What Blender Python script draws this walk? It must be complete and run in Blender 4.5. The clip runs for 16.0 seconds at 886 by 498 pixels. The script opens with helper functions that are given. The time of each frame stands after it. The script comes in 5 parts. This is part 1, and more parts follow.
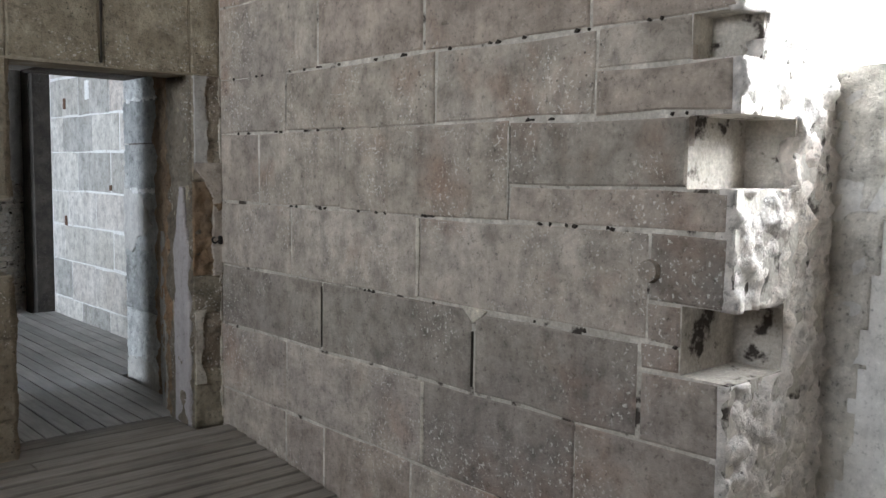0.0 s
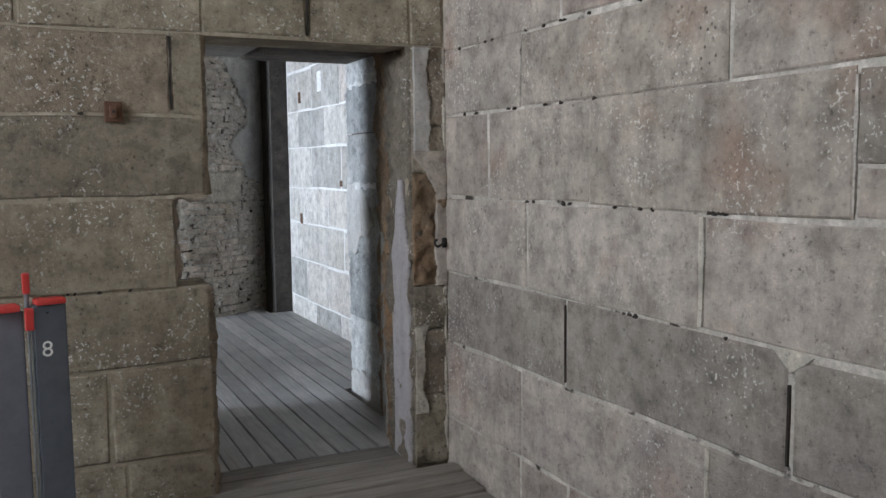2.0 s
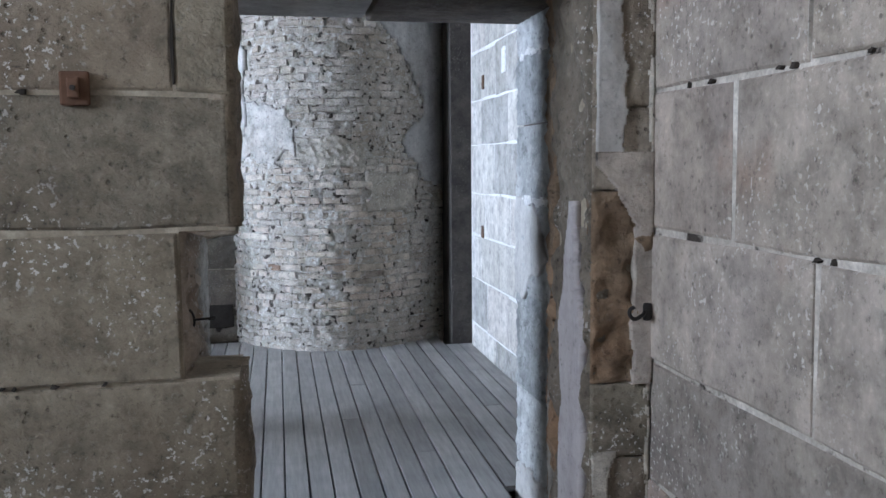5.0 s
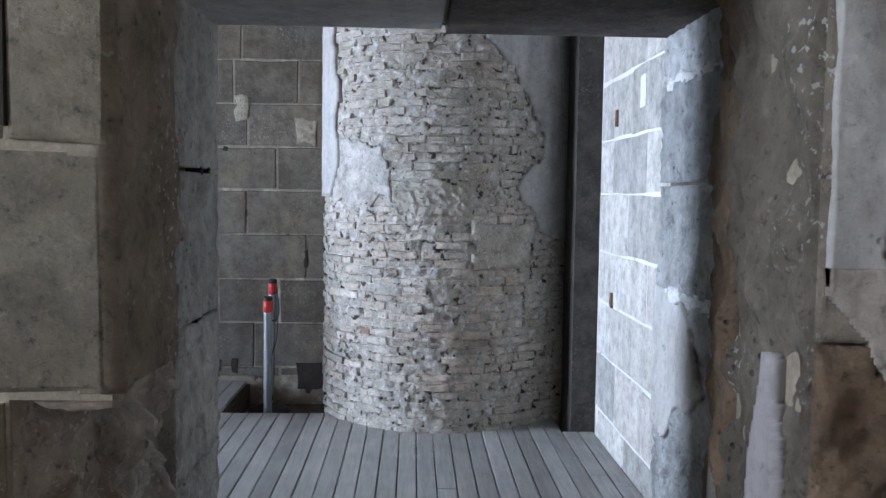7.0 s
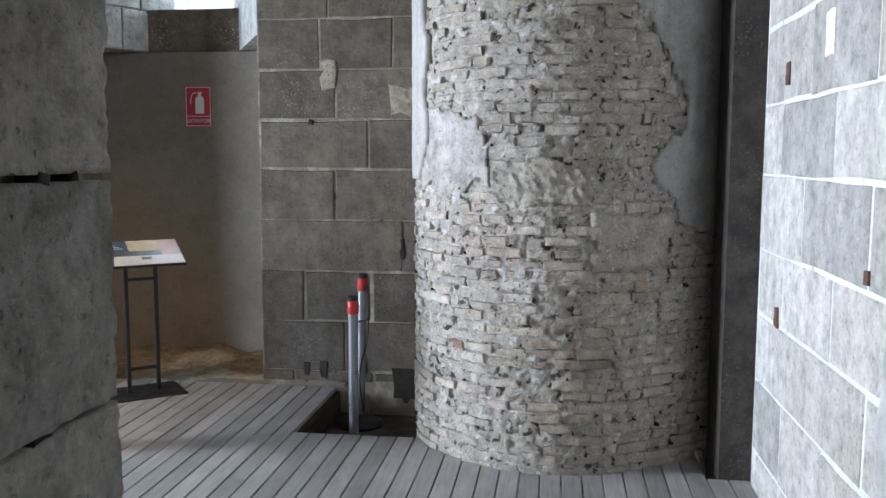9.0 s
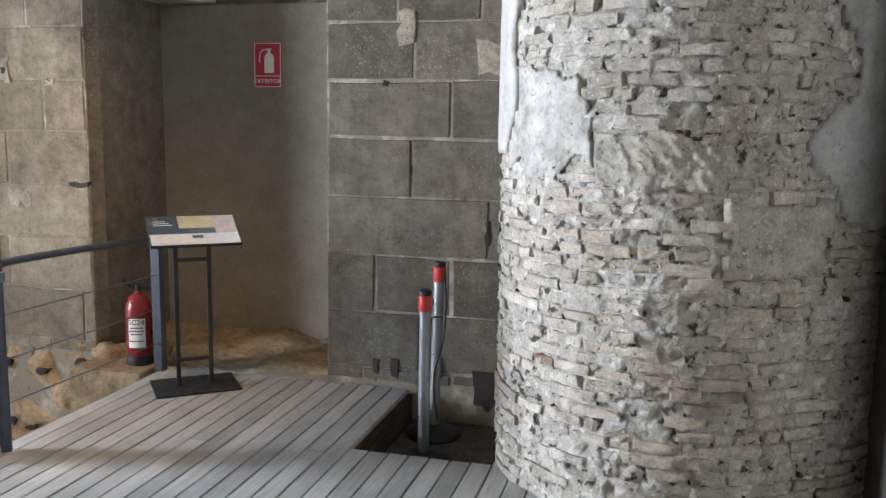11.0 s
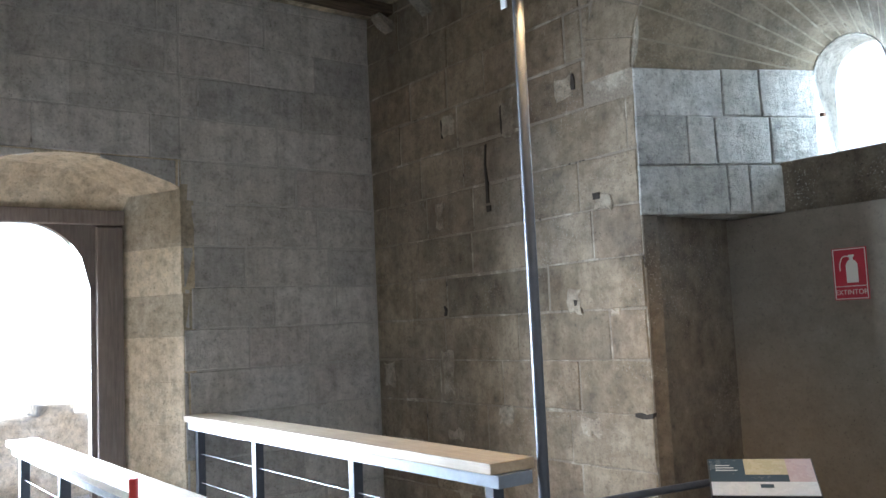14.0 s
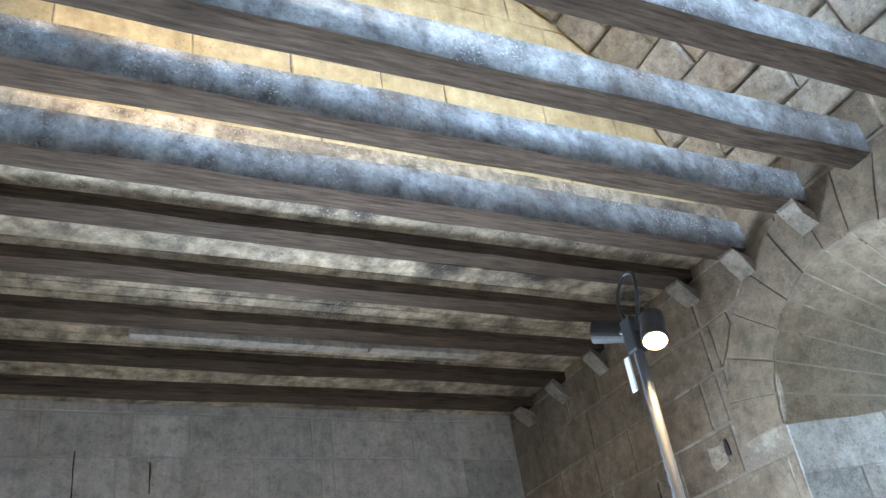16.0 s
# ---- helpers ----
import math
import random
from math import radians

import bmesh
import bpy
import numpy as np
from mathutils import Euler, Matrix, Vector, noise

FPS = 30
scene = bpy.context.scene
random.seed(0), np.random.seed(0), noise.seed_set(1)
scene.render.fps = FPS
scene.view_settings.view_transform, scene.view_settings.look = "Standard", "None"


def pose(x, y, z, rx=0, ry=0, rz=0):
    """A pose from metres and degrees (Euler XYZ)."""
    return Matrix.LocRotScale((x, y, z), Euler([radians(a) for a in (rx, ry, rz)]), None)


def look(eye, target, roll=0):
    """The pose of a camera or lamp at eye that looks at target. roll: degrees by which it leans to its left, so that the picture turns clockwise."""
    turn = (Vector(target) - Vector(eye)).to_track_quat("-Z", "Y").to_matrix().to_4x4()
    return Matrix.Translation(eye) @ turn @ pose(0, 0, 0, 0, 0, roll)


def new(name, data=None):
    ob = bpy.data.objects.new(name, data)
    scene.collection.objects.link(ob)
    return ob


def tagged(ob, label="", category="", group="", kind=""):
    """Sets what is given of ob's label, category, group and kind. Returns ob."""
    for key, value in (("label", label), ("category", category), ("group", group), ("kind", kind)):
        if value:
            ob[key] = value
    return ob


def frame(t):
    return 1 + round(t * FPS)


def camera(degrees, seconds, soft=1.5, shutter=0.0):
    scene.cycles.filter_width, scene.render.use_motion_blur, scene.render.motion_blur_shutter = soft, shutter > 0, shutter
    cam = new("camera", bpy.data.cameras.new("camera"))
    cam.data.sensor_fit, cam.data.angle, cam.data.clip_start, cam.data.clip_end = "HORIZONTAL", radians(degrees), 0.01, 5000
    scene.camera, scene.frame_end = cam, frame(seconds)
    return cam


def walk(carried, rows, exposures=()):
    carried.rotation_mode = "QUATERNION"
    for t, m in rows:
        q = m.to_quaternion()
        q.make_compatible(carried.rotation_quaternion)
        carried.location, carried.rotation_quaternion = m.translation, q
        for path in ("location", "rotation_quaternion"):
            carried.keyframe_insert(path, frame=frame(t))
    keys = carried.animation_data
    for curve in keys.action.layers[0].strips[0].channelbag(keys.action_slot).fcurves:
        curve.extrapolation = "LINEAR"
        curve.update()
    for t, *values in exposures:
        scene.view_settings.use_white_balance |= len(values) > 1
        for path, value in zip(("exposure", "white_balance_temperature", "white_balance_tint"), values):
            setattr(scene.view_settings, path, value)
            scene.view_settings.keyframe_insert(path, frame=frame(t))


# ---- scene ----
cam = camera(54.5, 16.0)
PATH = [
    (0, (-0.914, -2.531, 1.37), (0.421, -1.052, 1.191), 0.8),
    (0.5, (-0.802, -2.372, 1.344), (0.399, -0.784, 1.155), 0.6),
    (1, (-0.711, -2.137, 1.351), (0.372, -0.465, 1.172), 0.1),
    (1.5, (-0.597, -1.961, 1.334), (0.388, -0.232, 1.135), -0.5),
    (2, (-0.407, -1.78, 1.338), (0.461, 0.011, 1.143), -0.6),
    (2.5, (-0.3, -1.624, 1.329), (0.462, 0.213, 1.121), -0.4),
    (3, (-0.203, -1.334, 1.324), (0.509, 0.526, 1.137), -0.4),
    (3.5, (-0.09, -1.094, 1.316), (0.559, 0.785, 1.104), -0.7),
    (4, (0.089, -0.84, 1.322), (0.623, 1.077, 1.114), -0.5),
    (4.2, (0.142, -0.751, 1.33), (0.633, 1.176, 1.115), -0.5),
    (6.3, (0.596, 0.252, 1.434), (0.781, 2.238, 1.286), 0.4),
    (6.5, (0.611, 0.346, 1.435), (0.751, 2.336, 1.295), 0.6),
    (7, (0.618, 0.631, 1.485), (0.688, 2.625, 1.357), 0.8),
    (7.5, (0.699, 0.916, 1.494), (0.687, 2.911, 1.358), 0.9),
    (8, (0.795, 1.164, 1.524), (0.656, 3.153, 1.369), 1.3),
    (8.2, (0.81, 1.274, 1.539), (0.637, 3.26, 1.372), 1.0),
    (10.3, (0.82, 2.272, 1.581), (0.443, 4.216, 1.304), 0.7),
    (10.5, (0.816, 2.348, 1.586), (0.413, 4.286, 1.297), 0.9),
    (11, (0.763, 2.562, 1.592), (0.269, 4.478, 1.301), 0.9),
    (11.5, (0.696, 2.76, 1.619), (0.09, 4.643, 1.322), 0.8),
    (12, (0.673, 2.884, 1.616), (-0.169, 4.671, 1.3), 0.5),
    (12.5, (0.686, 3.048, 1.639), (-0.452, 4.667, 1.351), -0.1),
    (13, (0.702, 3.144, 1.675), (-0.64, 4.614, 1.479), -0.6),
    (13.5, (0.684, 3.166, 1.714), (-0.816, 4.488, 1.697), -1.6),
    (14, (0.685, 3.158, 1.776), (-0.908, 4.355, 1.952), -2.6),
    (14.5, (0.711, 3.181, 1.794), (-0.919, 4.28, 2.16), -4.0),
    (15, (0.716, 3.202, 1.785), (-0.908, 4.209, 2.386), -5.7),
    (15.5, (0.753, 3.189, 1.814), (-0.822, 4.105, 2.659), -7.4),
    (16, (0.792, 3.176, 1.831), (-0.712, 4.016, 2.869), -9.2),
]
walk(cam, [(t, look(eye, target, roll)) for t, eye, target, roll in PATH], [(0.0, 0.5, 6350, 8), (1.0, 0.8, 6350, 8), (3.0, 0.75, 5950, 10), (4.2, 0.85, 5750, 10), (6.3, 0.96, 5700, 10), (8.2, 1.0, 5850, 10), (10.3, 1.25, 6500, 9), (12.5, 1.42, 6200, 9), (13.5, 1.4, 6050, 8), (14.5, 1.38, 6000, 6), (15.4, 1.98, 5850, 5), (16.0, 2.05, 5700, 5)])

# ---- world, sun, window light, exposure ----
world = bpy.data.worlds.new("sky")
scene.world = world
world.use_nodes = True
_sky = world.node_tree.nodes.new("ShaderNodeTexSky")
_sky.sky_type, _sky.sun_disc = "NISHITA", False
_sky.sun_elevation, _sky.sun_rotation = radians(52), radians(312)
world.node_tree.links.new(_sky.outputs[0], world.node_tree.nodes["Background"].inputs[0])
world.node_tree.nodes["Background"].inputs[1].default_value = 0.15


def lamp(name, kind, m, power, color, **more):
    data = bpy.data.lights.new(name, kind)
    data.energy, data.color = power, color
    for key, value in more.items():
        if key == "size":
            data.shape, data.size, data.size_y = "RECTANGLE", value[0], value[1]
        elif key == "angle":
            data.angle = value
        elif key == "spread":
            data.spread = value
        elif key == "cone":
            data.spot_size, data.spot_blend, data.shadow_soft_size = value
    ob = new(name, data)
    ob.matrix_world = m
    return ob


SUN_WAY = Vector((0.55, -0.50, -0.95))
lamp("sun", "SUN", look((0, 0, 12), Vector((0, 0, 12)) + SUN_WAY), 3.6, (1, 0.95, 0.86), angle=radians(0.5))
# daylight in the openings: arched west door, niche window, the first room's east window
lamp("daylight_door", "AREA", look((-6.75, 4.52, 1.6), (1.7, 4.3, 1.2)), 215, (0.79, 0.87, 1.0), size=(1.15, 1.9), spread=radians(106))
lamp("daylight_niche", "AREA", look((-2.08, 8.78, 3.15), (-1.0, 5.6, 1.9)), 9, (0.70, 0.85, 1.0), size=(0.46, 0.7))
# added fill for the first room, set in an assumed west opening
lamp("west_fill", "AREA", look((-4.46, -0.3, 2.85), (1.3, 1.0, 2.2)), 52, (0.93, 0.955, 1.0), size=(2.0, 1.4), spread=radians(110))
lamp("daylight_east", "AREA", look((2.35, -2.2, 2.3), (1.0, -1.6, 1.6)), 122, (0.93, 0.96, 1.0), size=(1.0, 1.0))
lamp("daylight_upper", "AREA", look((1.97, 4.6, 6.3), (-2.4, 5.4, 4.8)), 38, (0.70, 0.83, 1.0), size=(2.0, 1.4), spread=radians(95))

# ---- materials ----


def mat(name, color, rough=0.85, metal=0.0, emit=None):
    m = bpy.data.materials.new(name)
    m.use_nodes = True
    b = m.node_tree.nodes["Principled BSDF"]
    b.inputs["Base Color"].default_value = (*color, 1)
    b.inputs["Roughness"].default_value, b.inputs["Metallic"].default_value = rough, metal
    if emit:
        b.inputs["Emission Color"].default_value, b.inputs["Emission Strength"].default_value = (*color, 1), emit
    return m


def node(m, kind, **values):
    n = m.node_tree.nodes.new(kind)
    for key, value in values.items():
        n.inputs[key].default_value = value
    return n


def tie(m, a, b):
    m.node_tree.links.new(a, b)


def ramp(m, source, stops):
    r = m.node_tree.nodes.new("ShaderNodeValToRGB")
    while len(r.color_ramp.elements) < len(stops):
        r.color_ramp.elements.new(0.5)
    for e, (at, c) in zip(r.color_ramp.elements, stops):
        e.position, e.color = at, (*c, 1) if len(c) == 3 else c
    tie(m, source, r.inputs[0])
    return r.outputs[0]


def mixed(m, fac, a, b, blend="MIX"):
    n = m.node_tree.nodes.new("ShaderNodeMix")
    n.data_type, n.blend_type = "RGBA", blend
    if isinstance(fac, float):
        n.inputs[0].default_value = fac
    else:
        tie(m, fac, n.inputs[0])
    for socket, v in ((n.inputs[6], a), (n.inputs[7], b)):
        if isinstance(v, tuple):
            socket.default_value = (*v, 1)
        else:
            tie(m, v, socket)
    return n.outputs[2]


def places(m, scale=(1, 1, 1)):
    g = m.node_tree.nodes.new("ShaderNodeNewGeometry")
    p = m.node_tree.nodes.new("ShaderNodeMapping")
    p.inputs["Scale"].default_value = scale
    tie(m, g.outputs["Position"], p.inputs["Vector"])
    return p.outputs[0]


def noise_of(m, where, scale, detail=5.0, rough=0.6):
    n = node(m, "ShaderNodeTexNoise", Scale=scale, Detail=detail, Roughness=rough)
    tie(m, where, n.inputs["Vector"])
    return n.outputs["Fac"]


def grey(v):
    return (v, v, v)


def stone(name, dark, light, stain=(0.16, 0.12, 0.08), flecks=0.5, relief=0.5, vary=0.28, stained=0.5, fine=46.0, other=None, streaks=0.3):
    """Weathered stone: tint by piece, broad stains in two colours, streaks, grain, pale lime flecks and pits."""
    m = mat(name, light, 0.9)
    b = m.node_tree.nodes["Principled BSDF"]
    where = places(m)
    broad, wide = noise_of(m, where, 2.1, 6), noise_of(m, where, 0.9, 5)
    mid = noise_of(m, where, 6.0, 9, 0.62)
    grain = noise_of(m, where, fine, 8, 0.76)
    base = mixed(m, ramp(m, mid, [(0.34, grey(0)), (0.66, grey(1))]), dark, light)
    base = mixed(m, ramp(m, wide, [(0.46, grey(0)), (0.62, grey(0.55))]), base, other or tuple(0.5 * (a + b2) for a, b2 in zip(dark, stain)))
    base = mixed(m, ramp(m, broad, [(0.52, grey(0)), (0.70, grey(stained))]), base, stain)
    drip = noise_of(m, places(m, (9, 9, 0.7)), 1.3, 5)
    base = mixed(m, streaks, base, ramp(m, drip, [(0.36, grey(0.62)), (0.55, grey(1.05))]), "MULTIPLY")
    info = m.node_tree.nodes.new("ShaderNodeObjectInfo")
    own = ramp(m, info.outputs["Random"], [(0, (1 - vary, 1 - vary, 1 - vary)), (0.35, (1, 0.98, 0.95)), (0.7, (1 + vary * 0.5, 1 + vary * 0.46, 1 + vary * 0.44)), (1, (1 - vary * 0.15, 1 - vary * 0.38, 1 - vary * 0.48))])
    base = mixed(m, 1.0, base, own, "MULTIPLY")
    base = mixed(m, min(0.85, 0.25 + relief), base, ramp(m, grain, [(0.32, grey(0.2)), (0.44, grey(0.92)), (0.56, grey(1.0)), (0.70, grey(1.4))]), "MULTIPLY")
    blots = noise_of(m, where, 13.0, 6, 0.65)
    base = mixed(m, min(0.65, relief * 1.2), base, ramp(m, blots, [(0.34, grey(0.5)), (0.5, grey(1.0)), (0.66, grey(1.22))]), "MULTIPLY")
    pits = node(m, "ShaderNodeTexVoronoi", Scale=34.0)
    tie(m, where, pits.inputs["Vector"])
    zone2 = noise_of(m, where, 3.3, 4)
    pit = m.node_tree.nodes.new("ShaderNodeMath")
    pit.operation = "MULTIPLY"
    tie(m, ramp(m, pits.outputs["Distance"], [(0.10, grey(0.8)), (0.19, grey(0))]), pit.inputs[0])
    tie(m, ramp(m, zone2, [(0.52, grey(0)), (0.66, grey(1))]), pit.inputs[1])
    base = mixed(m, pit.outputs[0], base, tuple(c * 0.3 for c in dark))
    if flecks:
        v = node(m, "ShaderNodeTexNoise", Scale=78.0, Detail=3.0, Roughness=0.55)
        tie(m, where, v.inputs["Vector"])
        zone = noise_of(m, where, 2.3, 3)
        hit = m.node_tree.nodes.new("ShaderNodeMath")
        hit.operation = "MULTIPLY"
        tie(m, ramp(m, v.outputs["Fac"], [(0.60, grey(0)), (0.65, grey(flecks * 0.9))]), hit.inputs[0])
        tie(m, ramp(m, zone, [(0.47, grey(0.05)), (0.60, grey(1))]), hit.inputs[1])
        base = mixed(m, hit.outputs[0], base, (0.74, 0.71, 0.66))
    tie(m, base, b.inputs["Base Color"])
    bump = node(m, "ShaderNodeBump", Strength=min(1.0, relief * 1.4), Distance=0.04)
    add = m.node_tree.nodes.new("ShaderNodeMath")
    add.operation = "MULTIPLY_ADD"
    tie(m, grain, add.inputs[0])
    add.inputs[1].default_value = 0.25
    tie(m, mid, add.inputs[2])
    less = m.node_tree.nodes.new("ShaderNodeMath")
    less.operation = "SUBTRACT"
    tie(m, add.outputs[0], less.inputs[0])
    tie(m, pit.outputs[0], less.inputs[1])
    tie(m, less.outputs[0], bump.inputs["Height"])
    tie(m, bump.outputs[0], b.inputs["Normal"])
    return m


STONE_A = stone("grey_ashlar", (0.295, 0.26, 0.225), (0.48, 0.43, 0.375), (0.31, 0.21, 0.16), flecks=0.8, other=(0.27, 0.235, 0.225), stained=0.85, vary=0.26)
STONE_DOOR = stone("ochre_ashlar", (0.26, 0.225, 0.165), (0.44, 0.39, 0.30), (0.20, 0.16, 0.115), flecks=1.0, relief=0.8)
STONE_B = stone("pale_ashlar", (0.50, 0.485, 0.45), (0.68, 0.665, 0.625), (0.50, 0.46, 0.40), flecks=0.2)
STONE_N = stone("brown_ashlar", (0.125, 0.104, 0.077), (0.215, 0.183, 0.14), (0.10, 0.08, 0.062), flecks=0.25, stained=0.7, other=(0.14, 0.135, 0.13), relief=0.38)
STONE_OCHRE = stone("ochre_stained_ashlar", (0.20, 0.163, 0.113), (0.335, 0.28, 0.205), (0.14, 0.103, 0.065), relief=0.42, flecks=0.2, stained=0.8, other=(0.14, 0.125, 0.105))
# west wall: base colour lifted to paint in the glare around the door
STONE_W = stone("glare_paled_ashlar", (0.45, 0.43, 0.405), (0.58, 0.56, 0.53), (0.38, 0.355, 0.33), flecks=0.1, stained=0.8, relief=0.4, vary=0.2)
STONE_BLUE = stone("rough_reveal_stone", (0.43, 0.44, 0.43), (0.63, 0.64, 0.63), (0.44, 0.42, 0.37), flecks=0.5, relief=0.9)
STONE_CREAM = stone("cream_reveal_stone", (0.46, 0.39, 0.28), (0.62, 0.54, 0.41), (0.40, 0.31, 0.2), flecks=0.2)
STONE_ROUGH = stone("hacked_white_masonry", (0.60, 0.58, 0.54), (0.82, 0.81, 0.79), (0.55, 0.47, 0.36), flecks=0.3, relief=1.0, stained=0.35, fine=30, other=(0.74, 0.73, 0.70))
STONE_DARK = stone("dark_stone", (0.10, 0.085, 0.07), (0.19, 0.165, 0.14), (0.07, 0.055, 0.045), flecks=0.2, relief=0.8)
STONE_FRAME = stone("brown_jamb_stone", (0.21, 0.175, 0.135), (0.36, 0.315, 0.25), (0.15, 0.11, 0.075), flecks=0.8, relief=0.9)
STONE_YELLOW = stone("yellow_ochre_ashlar", (0.36, 0.27, 0.14), (0.50, 0.40, 0.225), (0.26, 0.18, 0.09), flecks=0.1, relief=0.25, vary=0.14, stained=0.5, other=(0.42, 0.32, 0.17))
STONE_GREY_VAULT = stone("grey_vault_stone", (0.27, 0.265, 0.24), (0.47, 0.46, 0.425), (0.2, 0.17, 0.13), flecks=0.3, relief=1.0, stained=0.6, other=(0.33, 0.29, 0.22))
STONE_JAMB = stone("crumbling_jamb_rubble", (0.34, 0.30, 0.245), (0.62, 0.575, 0.50), (0.25, 0.18, 0.12), flecks=0.7, relief=1.0, other=(0.30, 0.22, 0.15), stained=0.7)
STONE_REVEAL = stone("grey_reveal_stone", (0.41, 0.39, 0.35), (0.56, 0.54, 0.49), (0.32, 0.28, 0.225), flecks=0.2, relief=0.8)
STONE_DECAY = stone("decayed_brown_stone", (0.17, 0.115, 0.07), (0.33, 0.25, 0.17), (0.09, 0.055, 0.035), flecks=0.2, relief=1.0, stained=0.8, other=(0.30, 0.17, 0.09))
STONE_VAULT = stone("vault_stone", (0.24, 0.22, 0.18), (0.42, 0.39, 0.33), (0.2, 0.15, 0.1), flecks=0.4, relief=1.0)


def mortar(name, pale, mid, deep, scale=9.0, lost=0.30):
    """Joint filling: lime smears, stone-coloured fill and dark lost spots."""
    m = mat(name, mid, 0.95)
    b = m.node_tree.nodes["Principled BSDF"]
    where = places(m)
    n = noise_of(m, where, scale, 6, 0.62)
    base = ramp(m, n, [(lost, deep), (lost + 0.07, mid), (0.52, mid), (0.64, pale), (0.8, pale)])
    fine = noise_of(m, where, 90.0, 4, 0.7)
    base = mixed(m, 0.5, base, ramp(m, fine, [(0.3, grey(0.5)), (0.65, grey(1.2))]), "MULTIPLY")
    tie(m, base, b.inputs["Base Color"])
    bump = node(m, "ShaderNodeBump", Strength=0.8, Distance=0.02)
    tie(m, n, bump.inputs["Height"])
    tie(m, bump.outputs[0], b.inputs["Normal"])
    return m


MORTAR_A = mortar("grey_joint_lime", (0.66, 0.62, 0.56), (0.46, 0.425, 0.375), (0.05, 0.04, 0.033), 9.0, 0.36)
MORTAR_PALE = mortar("white_joint_lime", (0.88, 0.875, 0.85), (0.80, 0.79, 0.765), (0.5, 0.46, 0.40))
MORTAR_N = mortar("brown_joint_lime", (0.47, 0.42, 0.34), (0.27, 0.232, 0.182), (0.05, 0.038, 0.03), 6.0, 0.32)
MORTAR_W = mortar("west_joint_lime", (0.54, 0.515, 0.475), (0.44, 0.42, 0.39), (0.22, 0.20, 0.175), 5.0)
MORTAR_OCHRE = mortar("ochre_joint_lime", (0.46, 0.41, 0.32), (0.33, 0.285, 0.215), (0.07, 0.05, 0.035), 7.0)
MORTAR = stone("lime_mortar", (0.50, 0.46, 0.39), (0.66, 0.62, 0.54), (0.30, 0.25, 0.19), flecks=0.3, relief=0.8, vary=0.0, stained=0.8)
MORTAR_DARK = stone("old_mortar", (0.34, 0.29, 0.22), (0.50, 0.44, 0.35), (0.18, 0.14, 0.1), flecks=0.3, relief=0.8, vary=0.0, stained=0.9)
BRICK = stone("limewashed_brick", (0.46, 0.405, 0.335), (0.75, 0.70, 0.635), (0.45, 0.36, 0.27), flecks=0.9, relief=1.0, vary=0.27, fine=80)
BRICK_RED = stone("bare_red_brick", (0.26, 0.17, 0.12), (0.42, 0.30, 0.22), (0.16, 0.09, 0.06), flecks=0.5, relief=0.9)
PATCH = stone("hacked_beige_mortar", (0.40, 0.365, 0.31), (0.60, 0.56, 0.49), (0.34, 0.29, 0.22), flecks=0.8, relief=1.0, vary=0.0)
BRICK_CORE = mortar("pillar_mortar", (0.66, 0.64, 0.60), (0.42, 0.385, 0.335), (0.06, 0.048, 0.038), 17.0, 0.38)
PLASTER = stone("pale_plaster", (0.50, 0.485, 0.46), (0.60, 0.585, 0.56), (0.42, 0.38, 0.33), flecks=0.1, relief=0.25, vary=0.08, stained=0.4)
CEMENT = stone("grey_cement", (0.30, 0.285, 0.26), (0.42, 0.405, 0.375), (0.2, 0.18, 0.16), flecks=0.1, relief=0.35, vary=0.1)
LILAC = stone("lilac_grey_cement", (0.36, 0.34, 0.35), (0.44, 0.42, 0.43), (0.33, 0.30, 0.29), flecks=0.05, relief=0.2, vary=0.0, stained=0.4)
PLASTER_OLD = stone("old_plaster", (0.46, 0.44, 0.41), (0.60, 0.58, 0.55), (0.36, 0.31, 0.26), flecks=0.4, relief=0.6, vary=0.0, stained=0.7)
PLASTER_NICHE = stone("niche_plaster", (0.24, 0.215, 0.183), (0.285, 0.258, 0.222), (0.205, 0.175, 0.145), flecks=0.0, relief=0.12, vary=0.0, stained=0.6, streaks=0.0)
PLASTER_BLUE = stone("reveal_plaster", (0.40, 0.39, 0.37), (0.50, 0.49, 0.47), (0.33, 0.30, 0.27), flecks=0.15, relief=0.3, vary=0.0)
LIMESTONE = stone("bleached_limestone_ground", (0.60, 0.57, 0.50), (0.76, 0.73, 0.67), (0.5, 0.45, 0.36), flecks=0.2)
EARTH = stone("sandy_earth", (0.24, 0.18, 0.11), (0.40, 0.32, 0.2), (0.15, 0.1, 0.06), flecks=0.3, relief=1.0, vary=0.1)
YARD = stone("bleached_rubble", (0.58, 0.52, 0.43), (0.80, 0.76, 0.69), (0.4, 0.32, 0.22), flecks=0.3, relief=1.0)
RUBBLE = stone("ochre_rubble", (0.37, 0.265, 0.155), (0.60, 0.465, 0.30), (0.14, 0.09, 0.05), flecks=0.3, relief=1.0, vary=0.3)


